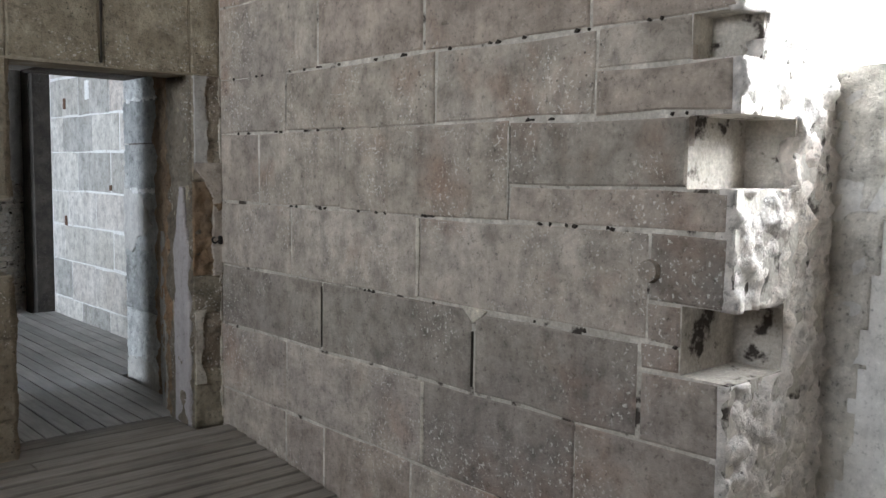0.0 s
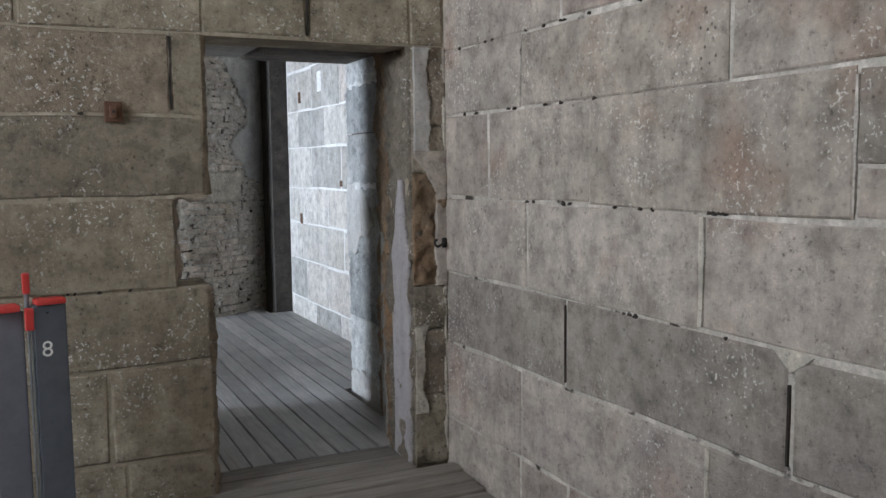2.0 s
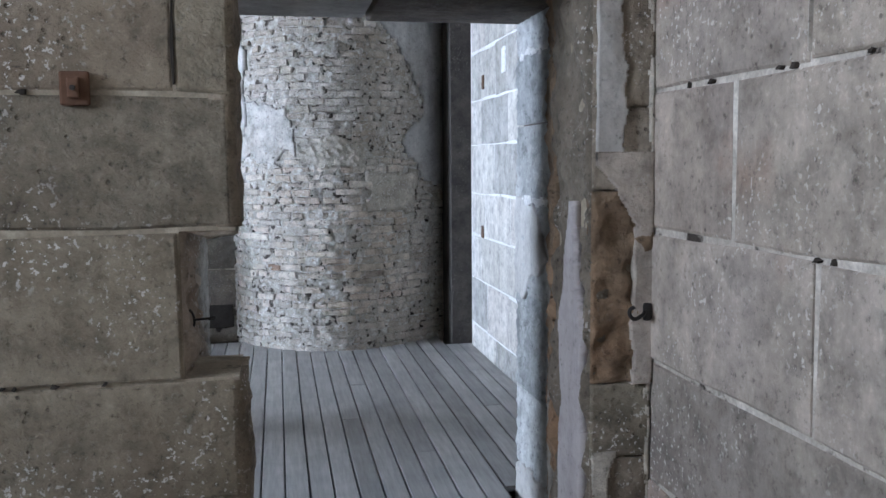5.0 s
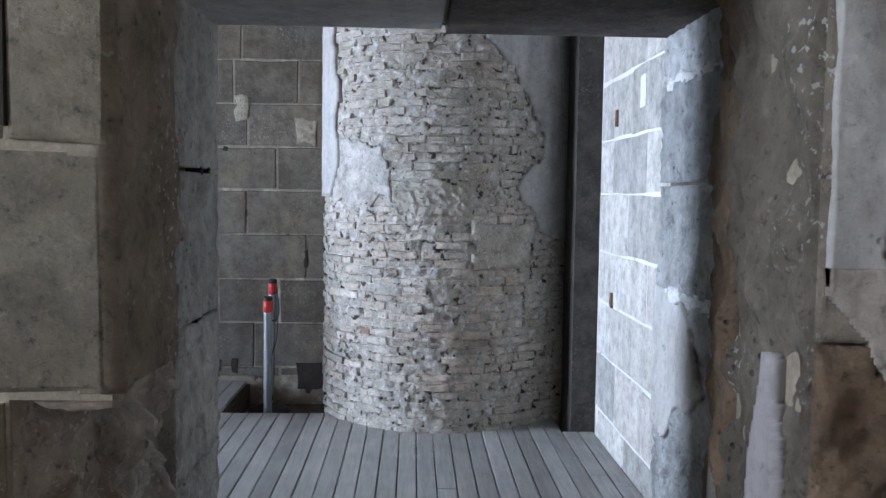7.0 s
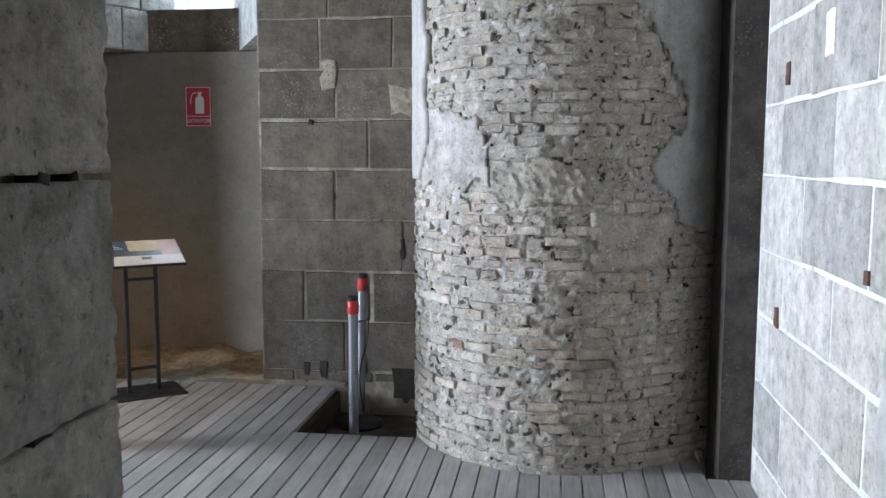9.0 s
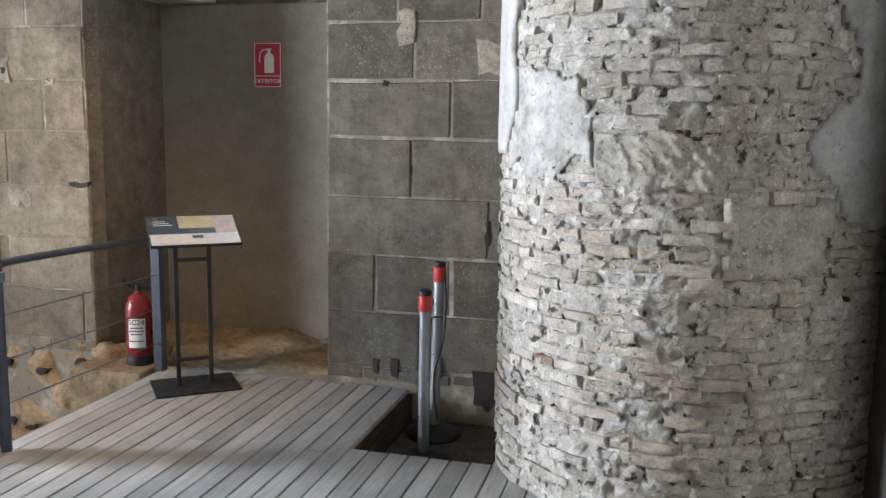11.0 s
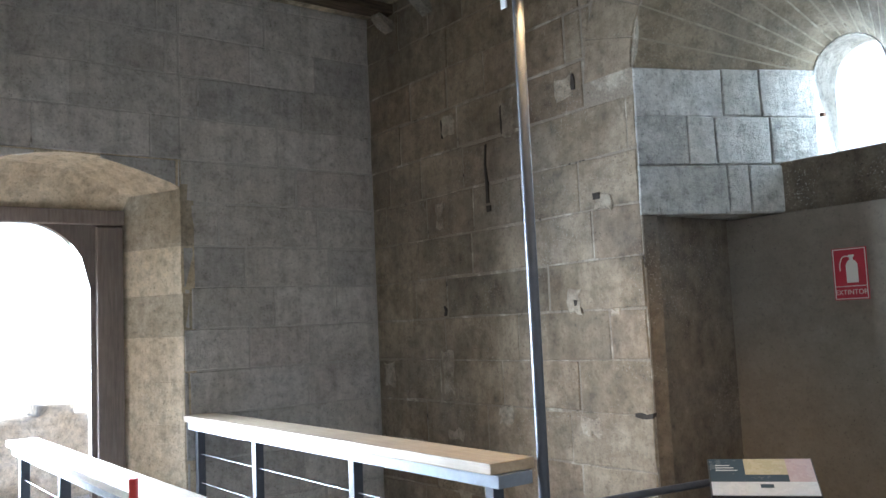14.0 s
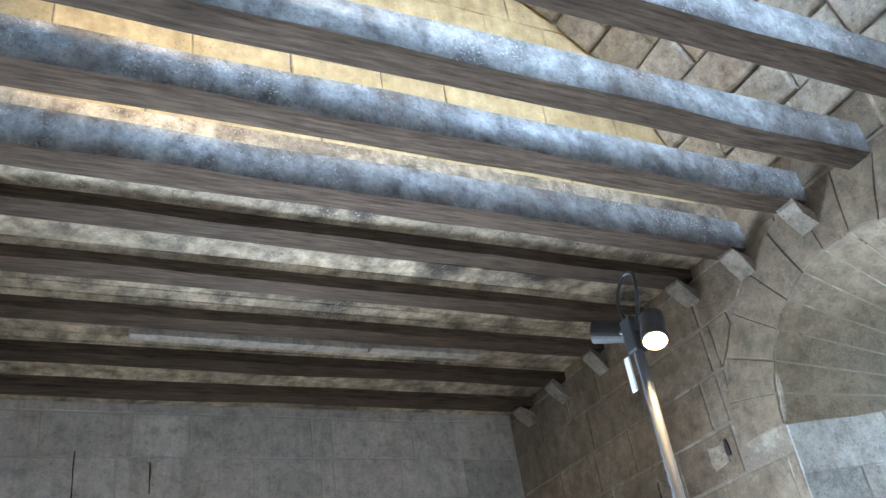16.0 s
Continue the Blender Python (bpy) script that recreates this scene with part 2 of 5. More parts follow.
def timber(name, dark, light, along="y", rough=0.75, vary=0.25, knots=True):
    """Sawn boards: long grain, tint by board, weather streaks."""
    m = mat(name, light, rough)
    b = m.node_tree.nodes["Principled BSDF"]
    stretch = {"x": (1.2, 16, 16), "y": (16, 1.2, 16), "z": (16, 16, 1.2)}[along]
    info = m.node_tree.nodes.new("ShaderNodeObjectInfo")
    where = places(m, stretch)
    shift = m.node_tree.nodes.new("ShaderNodeVectorMath")
    shift.operation = "MULTIPLY_ADD"
    tie(m, info.outputs["Random"], shift.inputs[0])
    shift.inputs[1].default_value = (40, 40, 40)
    tie(m, where, shift.inputs[2])
    grain = noise_of(m, shift.outputs[0], 3.5, 7, 0.65)
    blot = noise_of(m, places(m), 3.0, 4)
    base = mixed(m, ramp(m, grain, [(0.3, grey(0)), (0.7, grey(1))]), dark, light)
    own = ramp(m, info.outputs["Random"], [(0, grey(1 - vary)), (0.5, grey(1.0)), (1, grey(1 + vary * 0.5))])
    base = mixed(m, 1.0, base, own, "MULTIPLY")
    base = mixed(m, 0.6, base, ramp(m, blot, [(0.35, grey(0.7)), (0.65, grey(1.1))]), "MULTIPLY")
    tie(m, base, b.inputs["Base Color"])
    bump = node(m, "ShaderNodeBump", Strength=0.3, Distance=0.004)
    tie(m, grain, bump.inputs["Height"])
    tie(m, bump.outputs[0], b.inputs["Normal"])
    return m


DECK = timber("weathered_deck", (0.30, 0.29, 0.275), (0.47, 0.46, 0.44), "y", 0.5)
DECK_A = timber("worn_floorboards", (0.17, 0.15, 0.13), (0.29, 0.265, 0.235), "x", 0.65)
BEAM = timber("old_beam", (0.032, 0.024, 0.018), (0.13, 0.098, 0.073), "y", 0.95)
BEAM.node_tree.nodes["Principled BSDF"].inputs["Specular IOR Level"].default_value = 0.1
BOARDS = stone("sooty_limed_boards", (0.17, 0.137, 0.097), (0.66, 0.565, 0.41), (0.04, 0.032, 0.026), flecks=0.6, relief=0.8, vary=0.3, stained=0.95, other=(0.075, 0.06, 0.046))
# worn whitish beam sides, painted paler and bluer for the light from above
LIMED_LIT = stone("limed_lit_beam_side", (0.10, 0.105, 0.115), (0.36, 0.39, 0.42), (0.09, 0.07, 0.055), flecks=0.5, relief=0.6, stained=0.7, vary=0.1)
PINE = timber("pale_pine_rail", (0.33, 0.255, 0.17), (0.46, 0.37, 0.26), "x", 0.6)
DOORWOOD = timber("grey_brown_door_frame", (0.13, 0.10, 0.085), (0.22, 0.18, 0.155), "z", 0.6)


def worn(name, color, rough, metal=0.0, amount=0.25):
    """Paint or metal with faint smudges and scuffs."""
    m = mat(name, color, rough, metal)
    b = m.node_tree.nodes["Principled BSDF"]
    n = noise_of(m, places(m), 14.0, 6, 0.7)
    tie(m, mixed(m, amount, color, ramp(m, n, [(0.3, tuple(c * 0.55 for c in color)), (0.7, tuple(min(1, c * 1.3 + 0.01) for c in color))])), b.inputs["Base Color"])
    tie(m, ramp(m, n, [(0.3, grey(min(1, rough + 0.15))), (0.7, grey(max(0.05, rough - 0.1)))]), b.inputs["Roughness"])
    return m


STEEL = worn("grey_painted_steel", (0.07, 0.08, 0.10), 0.45, 0.3)
STEEL_PALE = worn("pale_grey_painted_steel", (0.19, 0.22, 0.265), 0.5, 0.2)
CHROME = worn("polished_steel_tube", (0.38, 0.40, 0.42), 0.34, 1.0, 0.1)
CABLE = worn("stainless_cable", (0.22, 0.235, 0.25), 0.5, 0.6, 0.15)
BLACK = worn("black_painted_metal", (0.02, 0.021, 0.024), 0.45, 0.2)
RED = worn("red_plastic", (0.55, 0.04, 0.035), 0.4)
RED_PAINT = worn("extinguisher_red", (0.22, 0.012, 0.015), 0.3)
SLATE = worn("slate_grey_panel", (0.085, 0.095, 0.115), 0.55)
SLATE_PALE = worn("lighter_slate_panel", (0.13, 0.135, 0.16), 0.55)
WHITE = worn("white_print", (0.80, 0.80, 0.78), 0.5, amount=0.1)
SIGNRED = worn("sign_red", (0.48, 0.03, 0.06), 0.35, amount=0.12)
RUST = worn("rusty_iron", (0.14, 0.075, 0.045), 0.85, 0.3, 0.5)
IRON = worn("black_iron", (0.03, 0.028, 0.027), 0.6, 0.5)
PANEL_WHITE = worn("info_panel_white", (0.66, 0.70, 0.74), 0.25, amount=0.1)
PANEL_NAVY = worn("info_panel_navy", (0.06, 0.09, 0.12), 0.2, amount=0.15)
PANEL_CREAM = worn("info_panel_cream", (0.52, 0.48, 0.33), 0.25, amount=0.15)
PANEL_PINK = worn("info_panel_pink", (0.52, 0.42, 0.45), 0.25, amount=0.3)
BOXGREY = worn("pale_grey_enclosure", (0.62, 0.64, 0.68), 0.5, amount=0.1)
# near-black for thin pieces that paint the shade inside holes and open joints
SOCKET = worn("hole_shade", (0.035, 0.028, 0.022), 0.95, amount=0.5)
# near-black stone: the shade in the corner behind the pillar, put into colour
NIB_SHADE = stone("nib_shade_stone", (0.035, 0.03, 0.026), (0.075, 0.065, 0.056), (0.025, 0.02, 0.017), flecks=0.1, relief=0.6)
PLASTER_WHITE = stone("white_breast_plaster", (0.74, 0.75, 0.76), (0.84, 0.845, 0.85), (0.68, 0.67, 0.65), flecks=0.2, relief=0.3, vary=0.0, stained=0.4)
SKYLIGHT = mat("overexposed_sky", (1.0, 1.0, 1.0), 1.0, emit=2.5)
GLOW = mat("lit_bulb", (1.0, 0.66, 0.32), 0.4, emit=3.5)
LENS = mat("lamp_glass", (0.5, 0.55, 0.58), 0.1)

# ---- mesh helpers ----


def solid(name, bm, material, parent=None, label=""):
    me = bpy.data.meshes.new(name)
    bm.normal_update()
    bm.to_mesh(me)
    bm.free()
    me.materials.append(material)
    ob = new(name, me)
    if parent:
        ob.parent = parent
    if label:
        ob["label"] = label
    return ob


part = solid


def holder(name, at, label, category, group="", turn=0.0):
    ob = new(name)
    ob.matrix_world = pose(*at, 0, 0, turn)
    return tagged(ob, label, category, group)


def boxes(*spans, bevel=0.0, bm=None):
    """Boxes from (x0, y0, z0, x1, y1, z1), bevelled, in one bmesh."""
    bm = bm or bmesh.new()
    for x0, y0, z0, x1, y1, z1 in spans:
        r = bmesh.ops.create_cube(bm, size=1, matrix=Matrix.Translation(((x0 + x1) / 2, (y0 + y1) / 2, (z0 + z1) / 2)) @ Matrix.Diagonal((x1 - x0, y1 - y0, z1 - z0, 1)))
        if bevel:
            edges = {e for v in r["verts"] for e in v.link_edges}
            bmesh.ops.bevel(bm, geom=list(edges), offset=bevel, segments=2, affect="EDGES", profile=0.6)
    return bm


def rod(bm, a, b, r, r2=None, sides=14):
    """A round bar from a to b."""
    a, b = Vector(a), Vector(b)
    turn = (b - a).to_track_quat("Z", "Y").to_matrix().to_4x4()
    bmesh.ops.create_cone(bm, cap_ends=True, segments=sides, radius1=r, radius2=r if r2 is None else r2, depth=(b - a).length, matrix=Matrix.Translation((a + b) / 2) @ turn)
    return bm


def lathe(bm, profile, at=(0, 0, 0), sides=28):
    """A turned body from (radius, height) pairs."""
    rings = []
    for r, z in profile:
        rings.append([bm.verts.new((at[0] + r * math.cos(2 * math.pi * k / sides), at[1] + r * math.sin(2 * math.pi * k / sides), at[2] + z)) for k in range(sides)])
    for lo, hi in zip(rings, rings[1:]):
        for k in range(sides):
            bm.faces.new((lo[k], lo[(k + 1) % sides], hi[(k + 1) % sides], hi[k]))
    bm.faces.new(rings[0][::-1])
    bm.faces.new(rings[-1])
    for f in bm.faces:
        f.smooth = len(f.verts) == 4
    return bm


def tube(name, points, r, material, parent=None, label=""):
    """A bent round bar through points, as a mesh."""
    cu = bpy.data.curves.new(name, "CURVE")
    cu.dimensions, cu.bevel_depth, cu.bevel_resolution, cu.use_fill_caps = "3D", r, 3, True
    sp = cu.splines.new("BEZIER")
    sp.bezier_points.add(len(points) - 1)
    for p, co in zip(sp.bezier_points, points):
        p.co, p.handle_left_type, p.handle_right_type = co, "AUTO", "AUTO"
    tmp = new(name, cu)
    me = bpy.data.meshes.new_from_object(tmp.evaluated_get(bpy.context.evaluated_depsgraph_get()))
    bpy.data.objects.remove(tmp)
    me.materials.clear()
    me.materials.append(material)
    ob = new(name, me)
    if parent:
        ob.parent = parent
    if label:
        ob["label"] = label
    return ob


def letters(name, text, size, m, material, parent, depth=0.0008):
    cu = bpy.data.curves.new(name, "FONT")
    cu.body, cu.size, cu.extrude, cu.align_x, cu.align_y = text, size, depth, "CENTER", "CENTER"
    tmp = new(name, cu)
    me = bpy.data.meshes.new_from_object(tmp.evaluated_get(bpy.context.evaluated_depsgraph_get()))
    bpy.data.objects.remove(tmp)
    me.transform(m)
    me.materials.clear()
    me.materials.append(material)
    ob = new(name, me)
    ob.parent = parent
    return ob


def wobble(p, scale, amount):
    v = noise.noise_vector(Vector(p) * scale)
    return v * amount


# a wall's own plane: u along it, z up, w out of its face
def plane_of(origin, u, w):
    u, w = Vector(u), Vector(w)
    m = Matrix((u, Vector((0, 0, 1)), w)).transposed().to_4x4()
    m.translation = Vector(origin)
    return m


def outline_block(points, w0, w1, bevel, rng, jitter=0.007, step=0.2):
    """A block from an outline in (u, z): worn outline, rounded arris, uneven face."""
    ring = []
    for (au, az), (bu, bz) in zip(points, points[1:] + points[:1]):
        n = max(1, min(3, int(math.hypot(bu - au, bz - az) / step)))
        for k in range(n):
            j = jitter if k else jitter * 0.6
            ring.append((au + (bu - au) * k / n + rng.uniform(-j, j), az + (bz - az) * k / n + rng.uniform(-j, j)))
    us, zs = [p[0] for p in ring], [p[1] for p in ring]
    cu, cz = (min(us) + max(us)) / 2, (min(zs) + max(zs)) / 2
    su, sz = max(0.3, 1 - 2 * bevel / max(1e-3, max(us) - min(us))), max(0.3, 1 - 2 * bevel / max(1e-3, max(zs) - min(zs)))
    tu, tz = rng.uniform(-0.004, 0.004), rng.uniform(-0.004, 0.004)
    verts = [(u, z, w0) for u, z in ring]
    verts += [(u, z, w1 - bevel * 0.7) for u, z in ring]
    verts += [(cu + (u - cu) * su, cz + (z - cz) * sz, w1 + tu * (u - cu) + tz * (z - cz) + rng.uniform(-0.001, 0.001)) for u, z in ring]
    n = len(ring)
    faces = [tuple(r * n + k for r, k in ((lo, i), (lo, (i + 1) % n), (lo + 1, (i + 1) % n), (lo + 1, i))) for lo in (0, 1) for i in range(n)]
    verts.append((cu, cz, w1 + rng.uniform(-0.001, 0.003)))
    faces += [(2 * n + i, 2 * n + (i + 1) % n, 3 * n) for i in range(n)]
    return verts, faces


def block_object(name, verts, faces, m, material, parent):
    me = bpy.data.meshes.new(name)
    me.from_pydata([m @ Vector(v) for v in verts], [], faces)
    me.materials.append(material)
    ob = new(name, me)
    ob.parent = parent
    return ob


def under(rects, u0, u1, top):
    """Cuts an opening from below: top(u) is its height between u0 and u1. Blocks become outlines."""
    out = []
    for a, b, lo, hi in rects:
        if b <= u0 + 0.01 or a >= u1 - 0.01:
            out.append([(a, lo), (b, lo), (b, hi), (a, hi)])
            continue
        if a < u0 - 0.02:
            out.append([(a, lo), (u0, lo), (u0, hi), (a, hi)])
        if b > u1 + 0.02:
            out.append([(u1, lo), (b, lo), (b, hi), (u1, hi)])
        s, e = max(a, u0), min(b, u1)
        n = max(2, int((e - s) / 0.08))
        cols = [s + (e - s) * k / n for k in range(n + 1)]
        run = []
        for c in cols + [None]:
            if c is not None and top(c) < hi - 0.02:
                run.append(c)
                continue
            if len(run) > 1:
                low = [(x, max(lo, top(x))) for x in run]
                if all(abs(p[1] - low[0][1]) < 1e-4 for p in low):
                    low = [low[0], low[-1]]
                out.append(low + [(run[-1], hi), (run[0], hi)])
            run = []
    return out


def courses_of(u0, u1, levels, rng, least=0.45, most=1.0, joints=()):
    """Rectangles of an ashlar wall, course by course; joints: chosen upright joints for a course."""
    rects = []
    fixed = dict(joints)
    for k, (lo, hi) in enumerate(zip(levels, levels[1:])):
        if k in fixed:
            cuts = sorted({u0, u1, *fixed[k]})
        else:
            cuts, x = [u0], u0 + rng.uniform(0.2, most)
            while x < u1 - least * 0.6:
                cuts.append(x)
                x += rng.uniform(least, most)
            cuts.append(u1)
        for a, b in zip(cuts, cuts[1:]):
            rng.random()
            rects.append((a, b, lo, hi))
    return rects


def ashlar(wall, m, outlines, material, rng, joint=0.005, proud=0.006, bevel=0.007, gaps=0.0):
    """Lays blocks on a wall's face as its parts."""
    for pts in outlines:
        us, zs = [p[0] for p in pts], [p[1] for p in pts]
        cu, cz = (min(us) + max(us)) / 2, (min(zs) + max(zs)) / 2
        w, h = max(us) - min(us), max(zs) - min(zs)
        if w < 0.03 or h < 0.03:
            continue
        j = joint * rng.choice((0.3, 0.6, 0.8, 1.0, 1.6))
        pts = [(cu + (u - cu) * (1 - 2 * j / w), cz + (z - cz) * (1 - 2 * j / h)) for u, z in pts]
        verts, faces = outline_block(pts, -0.03, proud + rng.uniform(-0.003, 0.004), bevel, rng)
        block_object("stone_block", verts, faces, m, material, wall)


def slab(name, spans, material, label, category="wall", bevel=0.0):
    ob = solid(name, boxes(*spans, bevel=bevel), material)
    return tagged(ob, label, category, kind="structure")


def prism(name, outline, z0, z1, material, parent=None, label=""):
    """An upright solid on a plan outline."""
    bm = bmesh.new()
    lo, hi = [bm.verts.new((x, y, z0)) for x, y in outline], [bm.verts.new((x, y, z1)) for x, y in outline]
    bm.faces.new(lo[::-1]), bm.faces.new(hi)
    for k in range(len(lo)):
        bm.faces.new((lo[k], lo[(k + 1) % len(lo)], hi[(k + 1) % len(lo)], hi[k]))
    bmesh.ops.recalc_face_normals(bm, faces=bm.faces)
    return solid(name, bm, material, parent, label)


def rough_sheet(name, m, u0, u1, z0, z1, material, amount, step=0.035, scale=7.0, edge=None, thick=0.06, parent=None, keep=None):
    """A hacked, uneven face in a wall's plane, with a ragged edge where edge(u, z) is given, backed by thickness."""
    bm = bmesh.new()
    nu, nz = max(2, int((u1 - u0) / step)), max(2, int((z1 - z0) / step))
    grid = {}
    for i in range(nu + 1):
        for k in range(nz + 1):
            u, z = u0 + (u1 - u0) * i / nu, z0 + (z1 - z0) * k / nz
            n1 = noise.fractal(Vector((u * scale, z * scale, 3.1)), 0.8, 2.1, 4)
            grid[i, k] = bm.verts.new((u, z, n1 * amount))
    for i in range(nu):
        for k in range(nz):
            if keep is None or keep(u0 + (u1 - u0) * (i + 0.5) / nu, z0 + (z1 - z0) * (k + 0.5) / nz):
                f = bm.faces.new((grid[i, k], grid[i + 1, k], grid[i + 1, k + 1], grid[i, k + 1]))
                f.smooth = True
    bmesh.ops.delete(bm, geom=[v for v in bm.verts if not v.link_faces], context="VERTS")
    r = bmesh.ops.extrude_face_region(bm, geom=bm.faces[:])
    bmesh.ops.translate(bm, verts=[v for v in r["geom"] if isinstance(v, bmesh.types.BMVert)], vec=(0, 0, -thick))
    bmesh.ops.recalc_face_normals(bm, faces=bm.faces)
    bm.transform(m)
    return solid(name, bm, material, parent)

# ---- large structure ----
rng = random.Random(5)
XA, YD, YB, XB, YN, XW = 1.29, 1.70, 3.05, 1.774, 7.413, -6.03
LEVELS_A = [-0.45, -0.16, 0.19, 0.542, 0.86, 1.198, 1.55, 1.83, 2.2, 2.57, 2.92, 3.27, 3.62, 4.0]
LEVELS_D = [-0.2, 0.187, 0.562, 0.869, 1.221, 1.541, 1.855, 2.3, 2.66, 3.0, 3.35, 3.7, 4.0]
LEVELS_B = [-0.2, 0.17, 0.52, 0.842, 1.151, 1.498, 1.809, 2.16, 2.56, 2.9, 3.25, 3.6, 3.95, 4.3, 4.65]
LEVELS_N = [0.02, 0.10, 0.445, 0.80, 1.15, 1.495, 1.83, 2.165, 2.5, 2.85, 3.2, 3.55, 3.9, 4.24, 4.6, 4.95]

# first room: east wall, with its window embrasure
HOLES = ((0.776, 0.985), (1.33, 1.542), (1.70, 1.83))
wall_east = slab("wall_east", [(XA + 0.006, -1.14, -0.5, 2.3, YD + 0.006, 4.0), (XA + 0.006, -1.3, -0.5, 1.9, -1.14, 0.776), (1.6, -1.3, 0.776, 1.9, -1.14, 0.985),
                               (XA + 0.006, -1.3, 0.985, 1.9, -1.14, 1.33), (1.62, -1.3, 1.33, 1.9, -1.14, 1.542), (XA + 0.006, -1.3, 1.542, 1.9, -1.14, 1.70),
                               (1.4, -1.3, 1.70, 1.9, -1.14, 1.83), (XA + 0.006, -1.3, 1.83, 1.9, -1.14, 4.0)], MORTAR_A, "grey ashlar wall with flush pale lime joints beside the doorway")
east_plane = plane_of((XA + 0.006, 0, 0), (0, -1, 0), (-1, 0, 0))
east_rects = courses_of(-YD, 1.28, LEVELS_A, rng, 0.5, 0.95, {1: (-1.05, -0.72, -0.1, 0.5), 2: (-1.04, -0.022, 0.75), 3: (-0.737, 0.257, 1.0), 4: (-0.997, -0.062, 1.02), 5: (-1.3, -0.6, 0.425), 6: (-1.04, 0.03, 0.8)}.items())
whole, east_rects = east_rects, []
for a, b, lo, hi in whole:
    cuts = sorted({lo, hi, *(e for span in HOLES for e in span if lo < e < hi)}) if b > 1.27 else [lo, hi]
    for z0, z1 in zip(cuts, cuts[1:]):
        in_hole = b > 1.27 and any(p < z1 - 0.01 and q > z0 + 0.01 for p, q in HOLES)
        east_rects.append((a, 1.14 if in_hole else b, z0, z1))
ashlar(wall_east, east_plane, [[(a, lo), (b, lo), (b, hi), (a, hi)] for a, b, lo, hi in east_rects], STONE_A, rng, joint=0.007, proud=0.006)
holes = tuple((XA, b, lo, hi) for b, (lo, hi) in zip((1.6, 1.62, 1.4), HOLES))
jamb = rough_sheet("hacked_jamb", plane_of((0, -1.305, 0), (1, 0, 0), (0, -1, 0)), XA + 0.004, 1.9, -0.45, 3.3, STONE_ROUGH, 0.03, 0.014, 15.0, thick=0.05,
                   keep=lambda u, z: not any(a - 0.02 < u + 0.02 * noise.noise(Vector((z * 9, u * 9, 0))) < b and lo < z < hi for a, b, lo, hi in holes))
tagged(jamb, "hacked white masonry jamb of the window embrasure", "window jamb", kind="structure")
slab("wall_window_breast", [(1.9, -3.2, -0.5, 2.3, -1.14, 1.70), (1.9, -3.2, 3.3, 2.3, -1.14, 4.0)], PLASTER_WHITE, "plastered wall below the window of the embrasure")
slab("wall_east_south", [(XA, -6.0, -0.5, 2.3, -3.2, 4.0)], STONE_A, "grey stone wall beyond the window embrasure")
rough_sheet("broken_plaster_edge", plane_of((1.893, 0, 0), (0, -1, 0), (-1, 0, 0)), 1.25, 1.62, -0.45, 1.72, STONE_ROUGH, 0.03, 0.025, 8.0, thick=0.04, parent=jamb,
            keep=lambda u, z: u < 1.36 + 0.12 * (z - 0.3) + 0.06 * noise.noise(Vector((z * 5, 1.0, 0))))

# lost mortar, a cracked upright joint and a lime wedge
for k in range(58):
    z = rng.choice((1.55, 1.55, 1.83, 1.83, 1.198, 1.198, 0.86))
    u, w = rng.uniform(-1.6, 1.15), rng.uniform(0.008, 0.026)
    verts, faces = outline_block([(u, z - 0.004), (u + w * 0.7, z - 0.006), (u + w, z + 0.002), (u + w * 0.4, z + 0.006)], -0.02, 0.009, 0.002, rng, jitter=0.005, step=0.02)
    block_object("joint_gap", verts, faces, east_plane, SOCKET, wall_east)
for u, z0, z1, w, material in ((-0.062, 0.875, 1.185, 0.018, MORTAR), (-0.022, 0.205, 0.53, 0.018, MORTAR), (-0.737, 0.56, 0.84, 0.007, SOCKET), (0.257, 0.57, 0.78, 0.006, SOCKET), (0.425, 1.22, 1.53, 0.006, MORTAR_A), (-1.04, 1.57, 1.8, 0.006, MORTAR_A)):
    verts, faces = outline_block([(u - w / 2, z0), (u + w / 2, z0), (u + w / 2, z1), (u - w / 2, z1)], -0.02, 0.0085, 0.001, rng, jitter=0.003, step=0.05)
    block_object("open_joint", verts, faces, east_plane, material, wall_east)
verts, faces = outline_block([(0.20, 0.868), (0.262, 0.81), (0.33, 0.862)], -0.02, 0.010, 0.003, rng, jitter=0.006, step=0.04)
block_object("lime_wedge", verts, faces, east_plane, MORTAR, wall_east)

# door wall between the two rooms, with its passage
wall_door = slab("wall_door", [(-4.5, YD + 0.006, -0.3, 0.118, 1.95, 1.85), (0.118, YD + 0.006, -0.3, 0.245, 1.95, 0.869), (0.118, YD + 0.006, 1.221, 0.245, 1.95, 1.85),
                               (1.13, YD + 0.006, -0.3, XA + 0.006, 1.95, 1.85), (-4.5, YD + 0.006, 1.85, 2.3, 1.95, 4.0),
                               (-6.0, 1.95, -0.3, -0.3, 2.2, 4.0), (-0.3, 1.95, -0.3, 0.03, YB, 4.0), (0.04, 1.95, 1.96, 1.33, YB, 4.0), (2.0, 1.95, -0.3, 2.3, YB, 4.0)], MORTAR_OCHRE, "thick ochre ashlar wall with a low doorway")
door_plane = plane_of((0, YD + 0.006, 0), (1, 0, 0), (0, -1, 0))
door_rects = courses_of(-4.5, XA - 0.004, LEVELS_D, rng, 0.5, 1.0, {3: (-0.53, -1.4, 0.118), 4: (-0.566, -1.3), 5: (0.121, -0.75, -1.6), 6: (0.674, -0.4, -1.2), 2: (-0.62, -1.5), 1: (-0.15, -1.0), 0: (-0.1, -0.9)}.items())
